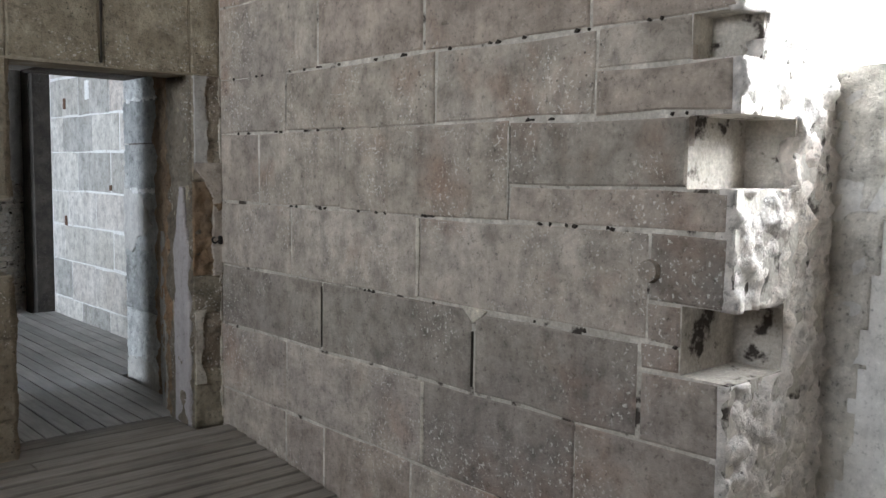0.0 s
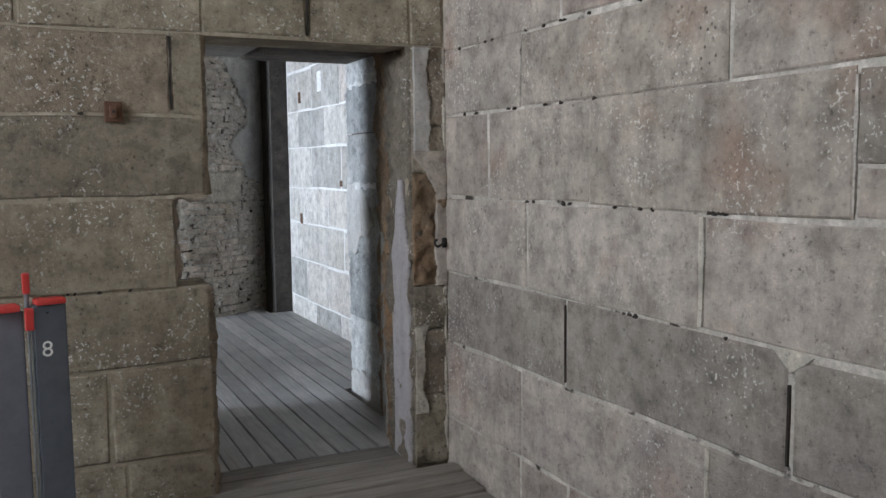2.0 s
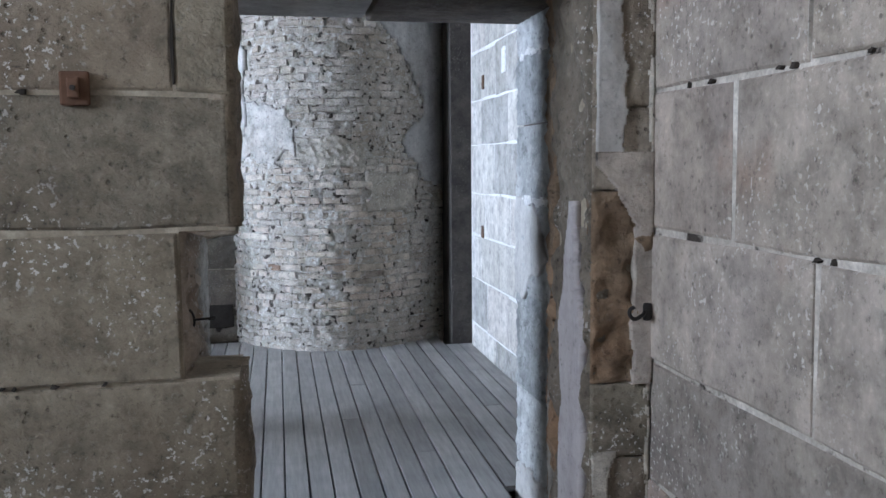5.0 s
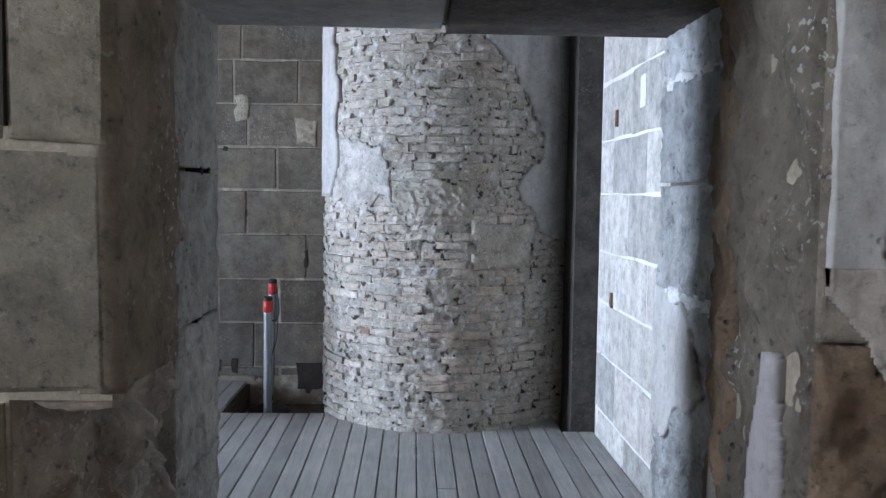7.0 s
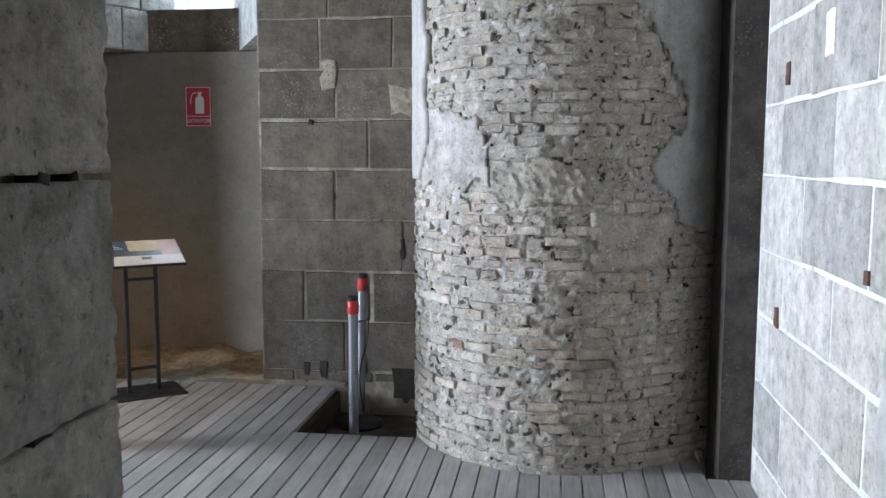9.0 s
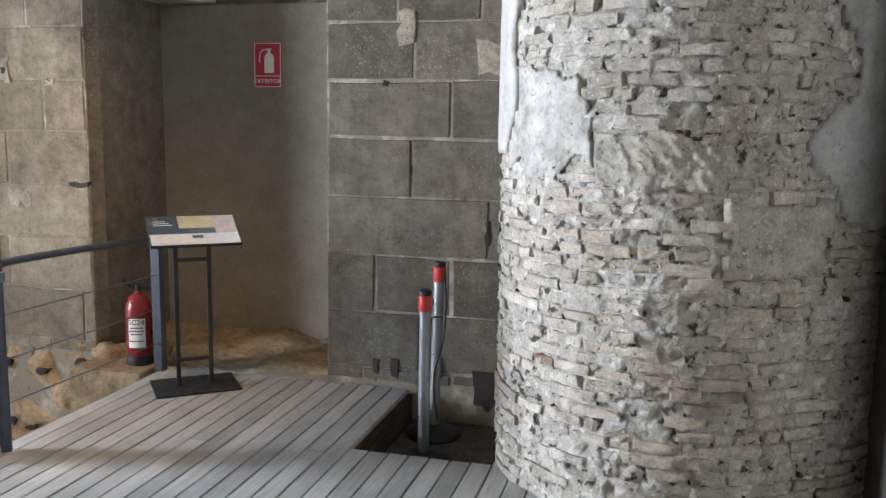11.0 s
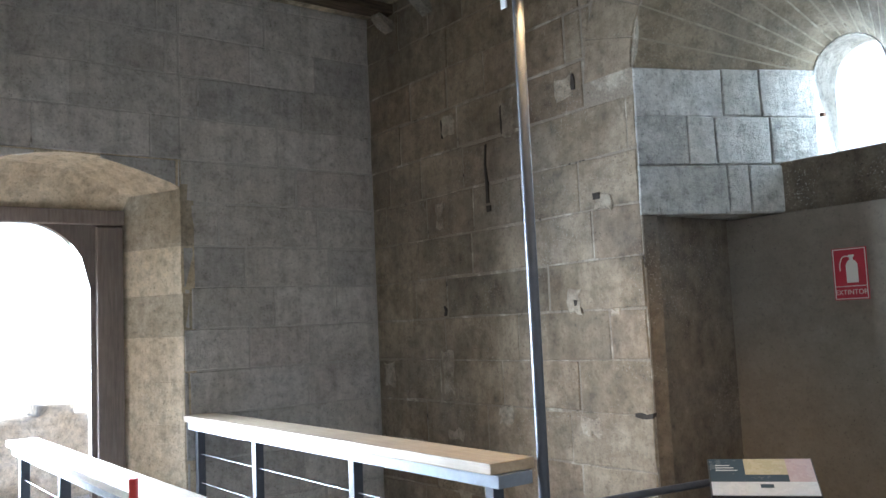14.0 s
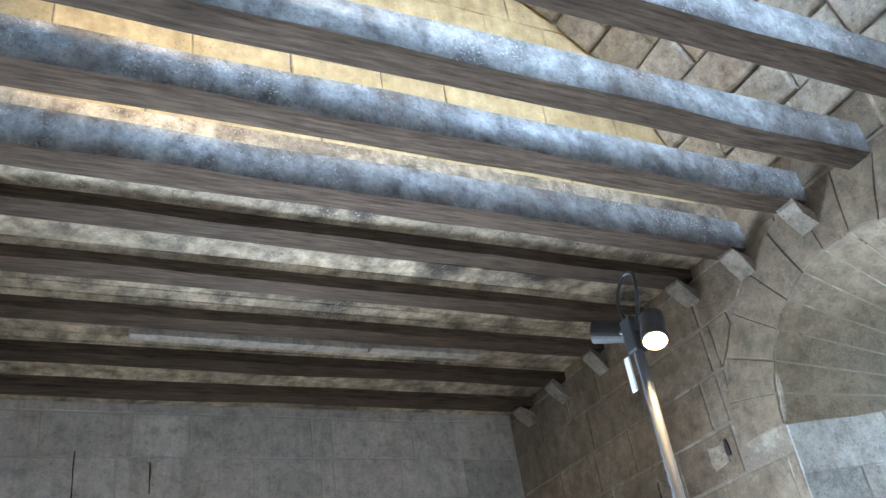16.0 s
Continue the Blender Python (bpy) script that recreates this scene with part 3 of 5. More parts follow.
door_rects = [r for r in under(door_rects, 0.245, 1.13, lambda u: 1.85) if not (abs(r[0][1] - 0.869) < 0.01 and 0.11 < r[0][0] < 0.23)]
ashlar(wall_door, door_plane, door_rects, STONE_DOOR, rng, joint=0.006, proud=0.007)
for k in range(14):
    z, u, w = rng.choice((1.221, 1.541, 0.869)), rng.uniform(-1.5, 0.0), rng.uniform(0.008, 0.026)
    verts, faces = outline_block([(u, z - 0.004), (u + w * 0.7, z - 0.006), (u + w, z + 0.002), (u + w * 0.4, z + 0.006)], -0.02, 0.010, 0.002, rng, jitter=0.005, step=0.02)
    block_object("joint_gap", verts, faces, door_plane, SOCKET, wall_door)
for u, z0, z1 in ((0.121, 1.56, 1.84), (0.674, 1.87, 2.25)):
    verts, faces = outline_block([(u - 0.004, z0), (u + 0.003, z0), (u + 0.006, z1), (u - 0.004, z1)], -0.02, 0.010, 0.001, rng, jitter=0.004, step=0.05)
    block_object("open_joint", verts, faces, door_plane, SOCKET, wall_door)
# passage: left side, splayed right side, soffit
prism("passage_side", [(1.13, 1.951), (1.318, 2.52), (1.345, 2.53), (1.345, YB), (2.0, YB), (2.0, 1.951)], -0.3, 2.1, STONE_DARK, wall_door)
left_plane = plane_of((0.055, 0, 0), (0, 1, 0), (1, 0, 0))
rough_sheet("passage_rubble_face", left_plane, 1.96, 2.66, -0.05, 1.96, STONE_JAMB, 0.075, 0.013, 7.0, thick=0.09, parent=wall_door)
for z0, z1 in ((-0.05, 0.42), (0.428, 0.775), (0.783, 1.15), (1.16, 1.53), (1.542, 1.96)):
    rough_sheet("passage_left_stone", Matrix.Translation((0.016, 0, 0)) @ left_plane, 2.60 + rng.uniform(-0.03, 0.02), YB + 0.012, z0, z1, STONE_REVEAL, 0.009, 0.012, 16.0, thick=0.07, parent=wall_door)
rough_sheet("passage_cement", Matrix.Translation((0.03, 0, 0)) @ left_plane, 1.98, 2.62, 1.45, 1.96, CEMENT, 0.008, 0.010, 3.0, thick=0.07, parent=wall_door,
            keep=lambda u, z: z > 1.57 + 0.05 * noise.noise(Vector((u * 8, 2, 0))) and u < 2.58 + 0.04 * noise.noise(Vector((z * 7, 5, 0))))
for u, z, w, h in ((2.87, 1.536, 0.03, 0.012), (2.95, 1.535, 0.022, 0.014), (2.84, 1.156, 0.05, 0.008)):
    verts, faces = outline_block([(u - w / 2, z - h / 2), (u + w / 2, z - h / 2), (u + w / 2, z + h / 2), (u - w / 2, z + h / 2)], -0.02, 0.020, 0.003, rng, jitter=0.008, step=0.02)
    block_object("joint_gap", verts, faces, left_plane, SOCKET, wall_door)
bright_plane = plane_of((1.316, 0, 0), (0, -1, 0), (-1, 0, 0))
for z0, z1 in ((-0.05, 0.45), (0.455, 0.84), (0.845, 1.215), (1.235, 1.515), (1.525, 1.79), (1.80, 1.965)):
    rough_sheet("passage_right_stone", bright_plane, -YB - 0.005, -2.50 + rng.uniform(-0.012, 0.012), z0, z1, STONE_BLUE, 0.011, 0.010, 22.0, parent=wall_door)
rough_sheet("passage_lime_joint", Matrix.Translation((-0.004, 0, 0)) @ bright_plane, -2.95, -2.50, 1.17, 1.26, MORTAR_PALE, 0.016, 0.008, 24.0, thick=0.03, parent=wall_door,
            keep=lambda u, z: abs(z - 1.222) < 0.016 + 0.02 * noise.noise(Vector((u * 14, z * 9, 4))))
rough_sheet("passage_lime_joint", Matrix.Translation((-0.004, 0, 0)) @ bright_plane, -3.0, -2.50, 1.74, 1.84, MORTAR_PALE, 0.016, 0.008, 24.0, thick=0.03, parent=wall_door,
            keep=lambda u, z: abs(z - 1.795) < 0.012 + 0.022 * noise.noise(Vector((u * 14, z * 9, 9))))
rough_sheet("passage_plaster", Matrix.Translation((-0.008, 0, 0)) @ bright_plane, -YB - 0.006, -2.52, -0.05, 1.25, PLASTER, 0.010, 0.008, 5.0, thick=0.02, parent=wall_door,
            keep=lambda u, z: (0.78 < z < 1.235 and z < 1.235 - (u + 2.84) * 1.05 + 0.06 * noise.noise(Vector((u * 9, z * 9, 4))) and z > 0.80 + (u + 3.05) * 0.5 + 0.07 * noise.noise(Vector((u * 8, z * 8, 1)))) or z < 0.13 + 0.05 * noise.noise(Vector((u * 9, 0, 2))))
part("soffit_plaster", boxes((0.04, 1.98, 1.935, 0.69, YB - 0.02, 1.965), bevel=0.008), PLASTER_BLUE, wall_door, "smooth grey plaster soffit")
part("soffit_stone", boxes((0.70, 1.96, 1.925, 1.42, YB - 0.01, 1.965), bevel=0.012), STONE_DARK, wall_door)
# door frame: stones, brown decayed core, cement repairs
frame_front = plane_of((0, YD - 0.014, 0), (1, 0, 0), (0, -1, 0))
frame_side = plane_of((1.117, 0, 0), (0, -1, 0), (-1, 0, 0))
for z0, z1, material in ((-0.02, 0.30, STONE_DOOR), (0.305, 0.60, STONE_FRAME), (0.606, 0.80, STONE_DOOR), (0.805, 1.30, STONE_DECAY), (1.305, 1.51, STONE_FRAME), (1.515, 1.85, STONE_FRAME)):
    deep = 0.022 if material is STONE_DECAY else 0.010
    rough_sheet("frame_stone", frame_front, 1.128, XA - 0.002, z0, z1, material, deep, 0.010, 13.0, thick=0.05, parent=wall_door)
rough_sheet("frame_side_stone", frame_side, -1.965, -YD + 0.004, -0.02, 1.85, STONE_FRAME, 0.028, 0.010, 7.0, thick=0.06, parent=wall_door)
rough_sheet("frame_cement", Matrix.Translation((0, -0.011, 0)) @ frame_front, 1.135, 1.288, 1.20, 1.848, PLASTER_BLUE, 0.006, 0.005, 9.0, thick=0.03, parent=wall_door,
            keep=lambda u, z: u < 1.207 + 0.02 * noise.fractal(Vector((z * 9, u * 9, 1)), 0.8, 2, 3) and z > 1.375 - (u - 1.14) * 0.4 + 0.02 * noise.noise(Vector((u * 30, 0, 1))))
rough_sheet("frame_cement", Matrix.Translation((0, -0.013, 0)) @ frame_front, 1.135, 1.288, 0.80, 1.45, STONE_A, 0.007, 0.005, 9.0, thick=0.03, parent=wall_door,
            keep=lambda u, z: (u > 1.236 + 0.012 * noise.noise(Vector((z * 11, 0, 7))) if z < 1.22 else z < 1.40 and u > 1.236 - (z - 1.22) * 0.62 + 0.02 * noise.fractal(Vector((z * 12, u * 9, 7)), 0.8, 2, 3)))
rough_sheet("frame_cement", Matrix.Translation((-0.014, 0, 0)) @ frame_side, -1.96, -YD - 0.003, -0.02, 1.32, LILAC, 0.005, 0.006, 5.0, thick=0.03, parent=wall_door,
            keep=lambda u, z: abs(u + 1.79) < 0.085 * min(1.0, (1.28 - z) / 0.35) + 0.012 * noise.noise(Vector((z * 9, 0, 2))) and z < 1.27)
rough_sheet("frame_lime", Matrix.Translation((0, -0.010, 0)) @ frame_front, 1.13, 1.27, 0.22, 0.62, MORTAR, 0.008, 0.006, 8.0, thick=0.03, parent=wall_door,
            keep=lambda u, z: u < 1.18 + 0.05 * noise.noise(Vector((z * 7, 0, 5))))
rough_sheet("frame_lime", Matrix.Translation((0, -0.006, 0)) @ frame_front, 1.2, 1.289, 0.0, 1.85, MORTAR, 0.006, 0.006, 9.0, thick=0.03, parent=wall_door,
            keep=lambda u, z: u > 1.277 + 0.014 * noise.noise(Vector((z * 11, 3, 5))))

# broken left jamb: a hollow between the two stones
jamb_plane = plane_of((0.256, 0, 0), (0, 1, 0), (1, 0, 0))
rough_sheet("jamb_low", jamb_plane, YD + 0.004, 1.965, -0.02, 0.86, STONE_DOOR, 0.018, 0.012, 9.0, parent=wall_door)
rough_sheet("jamb_high", jamb_plane, YD + 0.004, 1.965, 1.23, 1.85, STONE_DOOR, 0.012, 0.012, 9.0, parent=wall_door)
rough_sheet("jamb_hollow", plane_of((0.126, 0, 0), (0, 1, 0), (1, 0, 0)), YD + 0.012, 1.97, 0.86, 1.23, STONE_JAMB, 0.03, 0.010, 9.0, thick=0.04, parent=wall_door)
rough_sheet("jamb_break", plane_of((0.0, 0, 1.215), (1, 0, 0), (0, -1, 0)) @ Matrix.Rotation(radians(90), 4, "X"), 0.12, 0.25, -1.96, -YD - 0.01, STONE_JAMB, 0.02, 0.010, 10.0, thick=0.02, parent=wall_door)
right_way = Vector((1.318 - 1.13, 2.52 - 1.951, 0))
splay_plane = plane_of((1.112, 1.962, 0), -right_way.normalized(), Vector((-right_way.y, right_way.x, 0)).normalized())
rough_sheet("splay_face", splay_plane, -right_way.length, 0.0, -0.02, 1.94, STONE_DECAY, 0.03, 0.014, 8.0, parent=wall_door)
rough_sheet("splay_cement", Matrix.Translation((-0.012, 0, 0)) @ splay_plane, -0.45, -0.05, -0.02, 1.05, CEMENT, 0.008, 0.008, 4.0, thick=0.02, parent=wall_door,
            keep=lambda u, z: abs(u + 0.24) < 0.13 * (1.02 - z) / 0.5 + 0.04 * noise.noise(Vector((z * 6, 0, 3))) and abs(u + 0.24) < 0.12)

# second room: pale east wall, dark nib, north wall with its niche, west wall with the arched door
wall_pale = slab("wall_pale", [(XB + 0.006, YB, -0.3, 2.3, 7.4, 4.9)], MORTAR_PALE, "pale daylit ashlar wall with white joints")
pale_plane = plane_of((XB + 0.006, 0, 0), (0, -1, 0), (-1, 0, 0))
pale_rects = courses_of(-5.93, -YB, LEVELS_B, rng, 0.4, 0.8, {1: (-5.45, -4.88, -4.2, -3.6), 2: (-5.6, -4.47, -3.8), 3: (-5.5, -4.836, -4.1, -3.5), 4: (-5.247, -4.5, -3.9), 5: (-5.6, -4.888, -4.3, -3.6), 6: (-5.2, -4.51, -3.7), 7: (-5.5, -4.94, -4.2)}.items())
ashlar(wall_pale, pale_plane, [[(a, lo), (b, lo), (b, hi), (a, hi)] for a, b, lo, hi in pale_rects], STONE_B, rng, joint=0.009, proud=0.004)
# nib darkened throughout to give the shaded corner beside the pillar
slab("wall_nib", [(1.625, 5.945, -0.3, XB + 0.005, 7.4, 4.9)], NIB_SHADE, "strip of wall between pillar and pale wall, painted dark for corner shade")

for y, z, w, h, material in ((5.54, 1.93, 0.05, 0.1, RUST), (5.57, 0.88, 0.05, 0.09, RUST), (4.98, 2.02, 0.1, 0.16, MORTAR_PALE), (4.5, 1.2, 0.04, 0.05, RUST)):
    verts, faces = outline_block([(-y - w / 2, z - h / 2), (-y + w / 2, z - h / 2), (-y + w / 2, z + h / 2), (-y - w / 2, z + h / 2)], -0.02, 0.011, 0.003, rng, jitter=0.008, step=0.03)
    block_object("wall_scar", verts, faces, pale_plane, material, wall_pale)

NL, NR, NC, NRAD, NS = -2.88, -1.217, -2.048, 0.831, 3.366


def niche_top(u):
    return NS + math.sqrt(max(0.0, NRAD ** 2 - (u - NC) ** 2))


wall_north = slab("wall_north", [(XW, YN + 0.006, -1.4, NL, 8.0, 4.95), (NR, YN + 0.006, -1.4, 2.0, 8.0, 4.95), (NL, YN + 0.006, 4.19, NR, 8.0, 4.95), (NL, YN + 0.02, -1.4, NR, 8.9, -0.02)],
                  MORTAR_N, "brown ashlar wall with pale joints around an arched niche")
arch_fill = bmesh.new()
n = 24
for k in range(n):
    a, b = NL + (NR - NL) * k / n, NL + (NR - NL) * (k + 1) / n
    pts = [(a, niche_top(a)), (b, niche_top(b)), (b, 4.2), (a, 4.2)]
    f, g = [arch_fill.verts.new((x, YN + 0.006, z)) for x, z in pts], [arch_fill.verts.new((x, 7.6, z)) for x, z in pts]
    arch_fill.faces.new(f)
    for i in range(4):
        arch_fill.faces.new((f[i], f[(i + 1) % 4], g[(i + 1) % 4], g[i]))
part("arch_fill", arch_fill, MORTAR_N, wall_north)
north_plane = plane_of((0, YN + 0.006, 0), (1, 0, 0), (0, -1, 0))
north_rects = courses_of(XW, -0.02, LEVELS_N, rng, 0.45, 0.95, {3: (-1.217, -0.217, -3.6, -4.5, -5.3), 4: (-0.687, -1.217, -3.5, -4.3, -5.09), 5: (-0.45, -3.2, -4.1, -5.0), 6: (-0.676, -3.75, -4.954, -5.4), 7: (-0.28, -0.784, -3.3, -4.6, -5.36)}.items())
# the arch ring is made of its own wedge stones
ring = 0.42


def ring_top(u):
    d = (NRAD + ring) ** 2 - (u - NC) ** 2
    return NS + math.sqrt(d) if d > 0 else NS


blocks = [r for r in north_rects if r[3] <= NS]
upper = [r for r in north_rects if r[3] > NS]
laid = under(blocks, NL, NR, lambda u: 9.0)
ashlar(wall_north, north_plane, [p for p in laid if p[0][0] < NL - 0.02], STONE_OCHRE, rng, joint=0.010, proud=0.006)
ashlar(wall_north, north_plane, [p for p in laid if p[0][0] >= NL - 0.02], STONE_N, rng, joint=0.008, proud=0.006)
ashlar(wall_north, north_plane, under(upper, NC - NRAD - ring, NC + NRAD + ring, ring_top), STONE_OCHRE, rng, joint=0.009, proud=0.006)
for k in range(13):
    a, b = math.pi * (k + 0.012) / 13, math.pi * (k + 0.988) / 13
    pts = [(NC + r * math.cos(t), NS + r * math.sin(t)) for r, t in ((NRAD + 0.003, a), (NRAD + 0.003, (a + b) / 2), (NRAD + 0.003, b), (NRAD + ring, b), (NRAD + ring, a))]
    verts, faces = outline_block(pts[::-1], -0.03, 0.008, 0.007, rng)
    block_object("arch_stone", verts, faces, north_plane, STONE_OCHRE, wall_north)

# lime plugs, sockets and a cut chase on the north wall
for x, z, w, h in ((-3.50, 1.86, 0.13, 0.17), (-3.14, 1.78, 0.09, 0.05), (-4.98, 1.36, 0.15, 0.34), (-5.85, 1.33, 0.17, 0.22), (-3.42, 1.02, 0.17, 0.12), (-4.28, 1.05, 0.14, 0.13), (-4.9, 0.86, 0.2, 0.1), (-4.84, 0.35, 0.13, 0.2), (-5.0, 2.66, 0.12, 0.22), (-3.48, 3.36, 0.17, 0.16), (-4.84, 3.38, 0.15, 0.18), (-4.10, 3.28, 0.14, 0.26), (-3.2, 2.5, 0.15, 0.1), (-0.23, 1.92, 0.16, 0.2), (-0.73, 2.1, 0.1, 0.2)):
    z += 0.03
    pts = [(x - w / 2, z - h / 2), (x + w / 2, z - h / 2), (x + w / 2, z + h / 2), (x - w / 2, z + h / 2)]
    verts, faces = outline_block(pts, -0.03, 0.013, 0.008, rng, jitter=0.026, step=0.04)
    block_object("lime_plug", verts, faces, north_plane, MORTAR_DARK, wall_north)
# sockets are thin dark pieces on the face, their shade put into colour
for x, z, w, h in ((-3.49, 1.855, 0.03, 0.035), (-4.37, 2.90, 0.022, 0.46), (-4.36, 2.63, 0.06, 0.05), (-3.40, 3.38, 0.03, 0.12), (-3.24, 2.56, 0.06, 0.05), (-4.17, 3.28, 0.018, 0.22), (-4.92, 3.36, 0.014, 0.15), (-2.95, 1.125, 0.15, 0.025), (-4.98, 1.86, 0.02, 0.08), (-0.845, 1.805, 0.035, 0.03), (-0.22, 0.95, 0.02, 0.14), (-0.5, 0.12, 0.05, 0.14), (-0.78, 0.1, 0.05, 0.12), (-0.9, 0.1, 0.04, 0.1), (-0.18, 0.02, 0.22, 0.2)):
    z += 0.03 if x < -2 else 0.01
    pts = [(x - w / 2, z - h / 2), (x + w / 2, z - h / 2), (x + w / 2, z + h / 2), (x - w / 2, z + h / 2)]
    verts, faces = outline_block(pts, -0.03, 0.0155, 0.003, rng, jitter=0.012, step=0.04)
    block_object("socket_shade", verts, faces, north_plane, SOCKET, wall_north)

# splayed niche: stone flanks above the recess, plaster back, sill, window
WL, WR, YWIN = -2.33, -1.83, 8.6
niche = prism("niche", [(NL, YN + 0.03), (WL, YWIN), (WL - 1, YWIN), (NL - 0.3, YN + 0.03)], 2.41, 3.4, STONE_BLUE)
tagged(niche, "splayed stone window niche above a plastered recess", "niche", kind="structure")
flank = Vector((WL - NL, YWIN - YN, 0))
flank_len = flank.length
flank_plane = plane_of((NL, YN, 0), flank.normalized(), Vector((flank.y, -flank.x, 0)).normalized())
flank_rects = [(a, b, lo, hi) for lo, hi, cuts in ((2.41, 2.73, (0.0, 0.62, 0.78, flank_len)), (2.73, 3.05, (0.0, 0.36, 0.55, 0.95, flank_len)), (3.05, 3.366, (0.0, 0.62, 0.9, flank_len))) for a, b in zip(cuts, cuts[1:])]
ashlar(niche, flank_plane, [[(a, lo), (b, lo), (b, hi), (a, hi)] for a, b, lo, hi in flank_rects], STONE_BLUE, rng, joint=0.004, proud=0.012)
prism("niche_flank_right", [(NR, YN + 0.02), (NR + 0.5, YN + 0.02), (NR + 0.5, YWIN), (WR, YWIN)], 2.41, 3.4, STONE_BLUE, niche)
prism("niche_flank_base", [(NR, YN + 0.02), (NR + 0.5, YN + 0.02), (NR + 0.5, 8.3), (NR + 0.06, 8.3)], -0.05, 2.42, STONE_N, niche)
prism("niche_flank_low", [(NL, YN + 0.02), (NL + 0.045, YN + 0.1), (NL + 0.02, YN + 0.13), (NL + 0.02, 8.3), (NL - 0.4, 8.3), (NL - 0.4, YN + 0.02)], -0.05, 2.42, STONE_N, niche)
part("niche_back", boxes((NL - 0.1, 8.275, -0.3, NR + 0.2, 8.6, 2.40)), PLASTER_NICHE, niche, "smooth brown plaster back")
part("niche_sill", boxes((-2.56, 8.33, 2.38, -1.5, 8.62, 2.745), bevel=0.02), STONE_FRAME, niche, "sooty window breast")
vault = bmesh.new()
rows_v = []
for s in range(9):
    t = s / 8
    cx, r, zs, y = NC + (-2.08 - NC) * t, NRAD + (0.25 - NRAD) * t, NS + (3.29 - NS) * t, YN + 0.012 + (YWIN - YN) * t
    rows_v.append([vault.verts.new((cx + r * math.cos(math.pi * k / 24), y, zs + r * math.sin(math.pi * k / 24))) for k in range(25)])
for lo, hi in zip(rows_v, rows_v[1:]):
    for k in range(24):
        vault.faces.new((lo[k], hi[k], hi[k + 1], lo[k + 1]))
r = bmesh.ops.extrude_face_region(vault, geom=vault.faces[:])
bmesh.ops.translate(vault, verts=[v for v in r["geom"] if isinstance(v, bmesh.types.BMVert)], vec=(0, 0.05, 0.12))
bmesh.ops.recalc_face_normals(vault, faces=vault.faces)
part("niche_vault", vault, STONE_OCHRE, niche)
for k in range(1, 13):
    a = math.pi * k / 13
    rib = bmesh.new()
    prev = None
    for s2 in range(9):
        t = s2 / 8
        cx, r, zs, y = NC + (-2.08 - NC) * t, NRAD + (0.25 - NRAD) * t - 0.003, NS + (3.29 - NS) * t, YN + 0.012 + (YWIN - YN) * t
        now = [rib.verts.new((cx + rr * math.cos(a + d / max(r, 0.2)), y, zs + rr * math.sin(a + d / max(r, 0.2)))) for d, rr in ((-0.006, r), (0.006, r), (0.006, r + 0.02), (-0.006, r + 0.02))]
        if prev:
            for i in range(4):
                rib.faces.new((prev[i], prev[(i + 1) % 4], now[(i + 1) % 4], now[i]))
        prev = now
    part("vault_joint", rib, MORTAR_OCHRE, niche)


def pane_wall(name, u0, u1, z0, z1, a, b, zb, spring, thick, m, material):
    """A wall plate with an arched opening between a and b."""
    bm, c, rad = bmesh.new(), (a + b) / 2, (b - a) / 2
    cols = [u0] + [a + (b - a) * k / 16 for k in range(17)] + [u1]

    def face(p):
        f, g = [bm.verts.new((u, z, 0)) for u, z in p], [bm.verts.new((u, z, -thick)) for u, z in p]
        bm.faces.new(f), bm.faces.new(g[::-1])
        for i in range(4):
            bm.faces.new((f[i], g[i], g[(i + 1) % 4], f[(i + 1) % 4]))

    face([(u0, z0), (a, z0), (a, z1), (u0, z1)])
    face([(b, z0), (u1, z0), (u1, z1), (b, z1)])
    if zb > z0:
        face([(a, z0), (b, z0), (b, zb), (a, zb)])
    for p, q2 in zip(cols[1:-1], cols[2:-1]):
        h = [spring + math.sqrt(max(0, rad ** 2 - (x - c) ** 2)) for x in (p, q2)]
        face([(p, h[0]), (q2, h[1]), (q2, z1), (p, z1)])
    bmesh.ops.remove_doubles(bm, verts=bm.verts, dist=1e-5)
    bmesh.ops.recalc_face_normals(bm, faces=bm.faces)
    bm.transform(m)
    return solid(name, bm, material)


win = pane_wall("window_1", -3.4, -0.9, 2.3, 4.6, WL, WR, 2.78, 3.29, 0.28, plane_of((0, YWIN, 0), (1, 0, 0), (0, -1, 0)), STONE_BLUE)
tagged(win, "small round-headed window opening in pale rough stone", "window", kind="structure")
part("iron_catch", boxes((WL - 0.005, YWIN + 0.05, 3.06, WL + 0.03, YWIN + 0.08, 3.085), bevel=0.004), RUST, win)

# west wall and its arched doorway
AY0, AY1, ASP, ACR = 3.96, 5.6, 2.96, 3.19
half, rise = (AY1 - AY0) / 2, ACR - ASP
arad = (half ** 2 + rise ** 2) / (2 * rise)


def door_top(u):
    return ACR - arad + math.sqrt(max(0.0, arad ** 2 - (u - (AY0 + half)) ** 2))


wall_west = new("wall_west")
tagged(wall_west, "ashlar wall around an arched doorway, paled for the door's glare", "wall", kind="structure")
west_plane = plane_of((XW - 0.006, 0, 0), (0, 1, 0), (1, 0, 0))
body = boxes((XW - 0.8, 0.8, -1.4, XW - 0.006, AY0, 4.95), (XW - 0.8, AY1, -1.4, XW - 0.006, 8.0, 4.95), (XW - 0.8, AY0, 3.21, XW - 0.006, AY1, 4.95), (XW - 0.8, AY0, -1.4, XW - 0.006, AY1, -0.05))
part("wall_core", body, MORTAR_W, wall_west)
west_levels = [-1.3, -0.95, -0.6, -0.25] + LEVELS_N[1:]
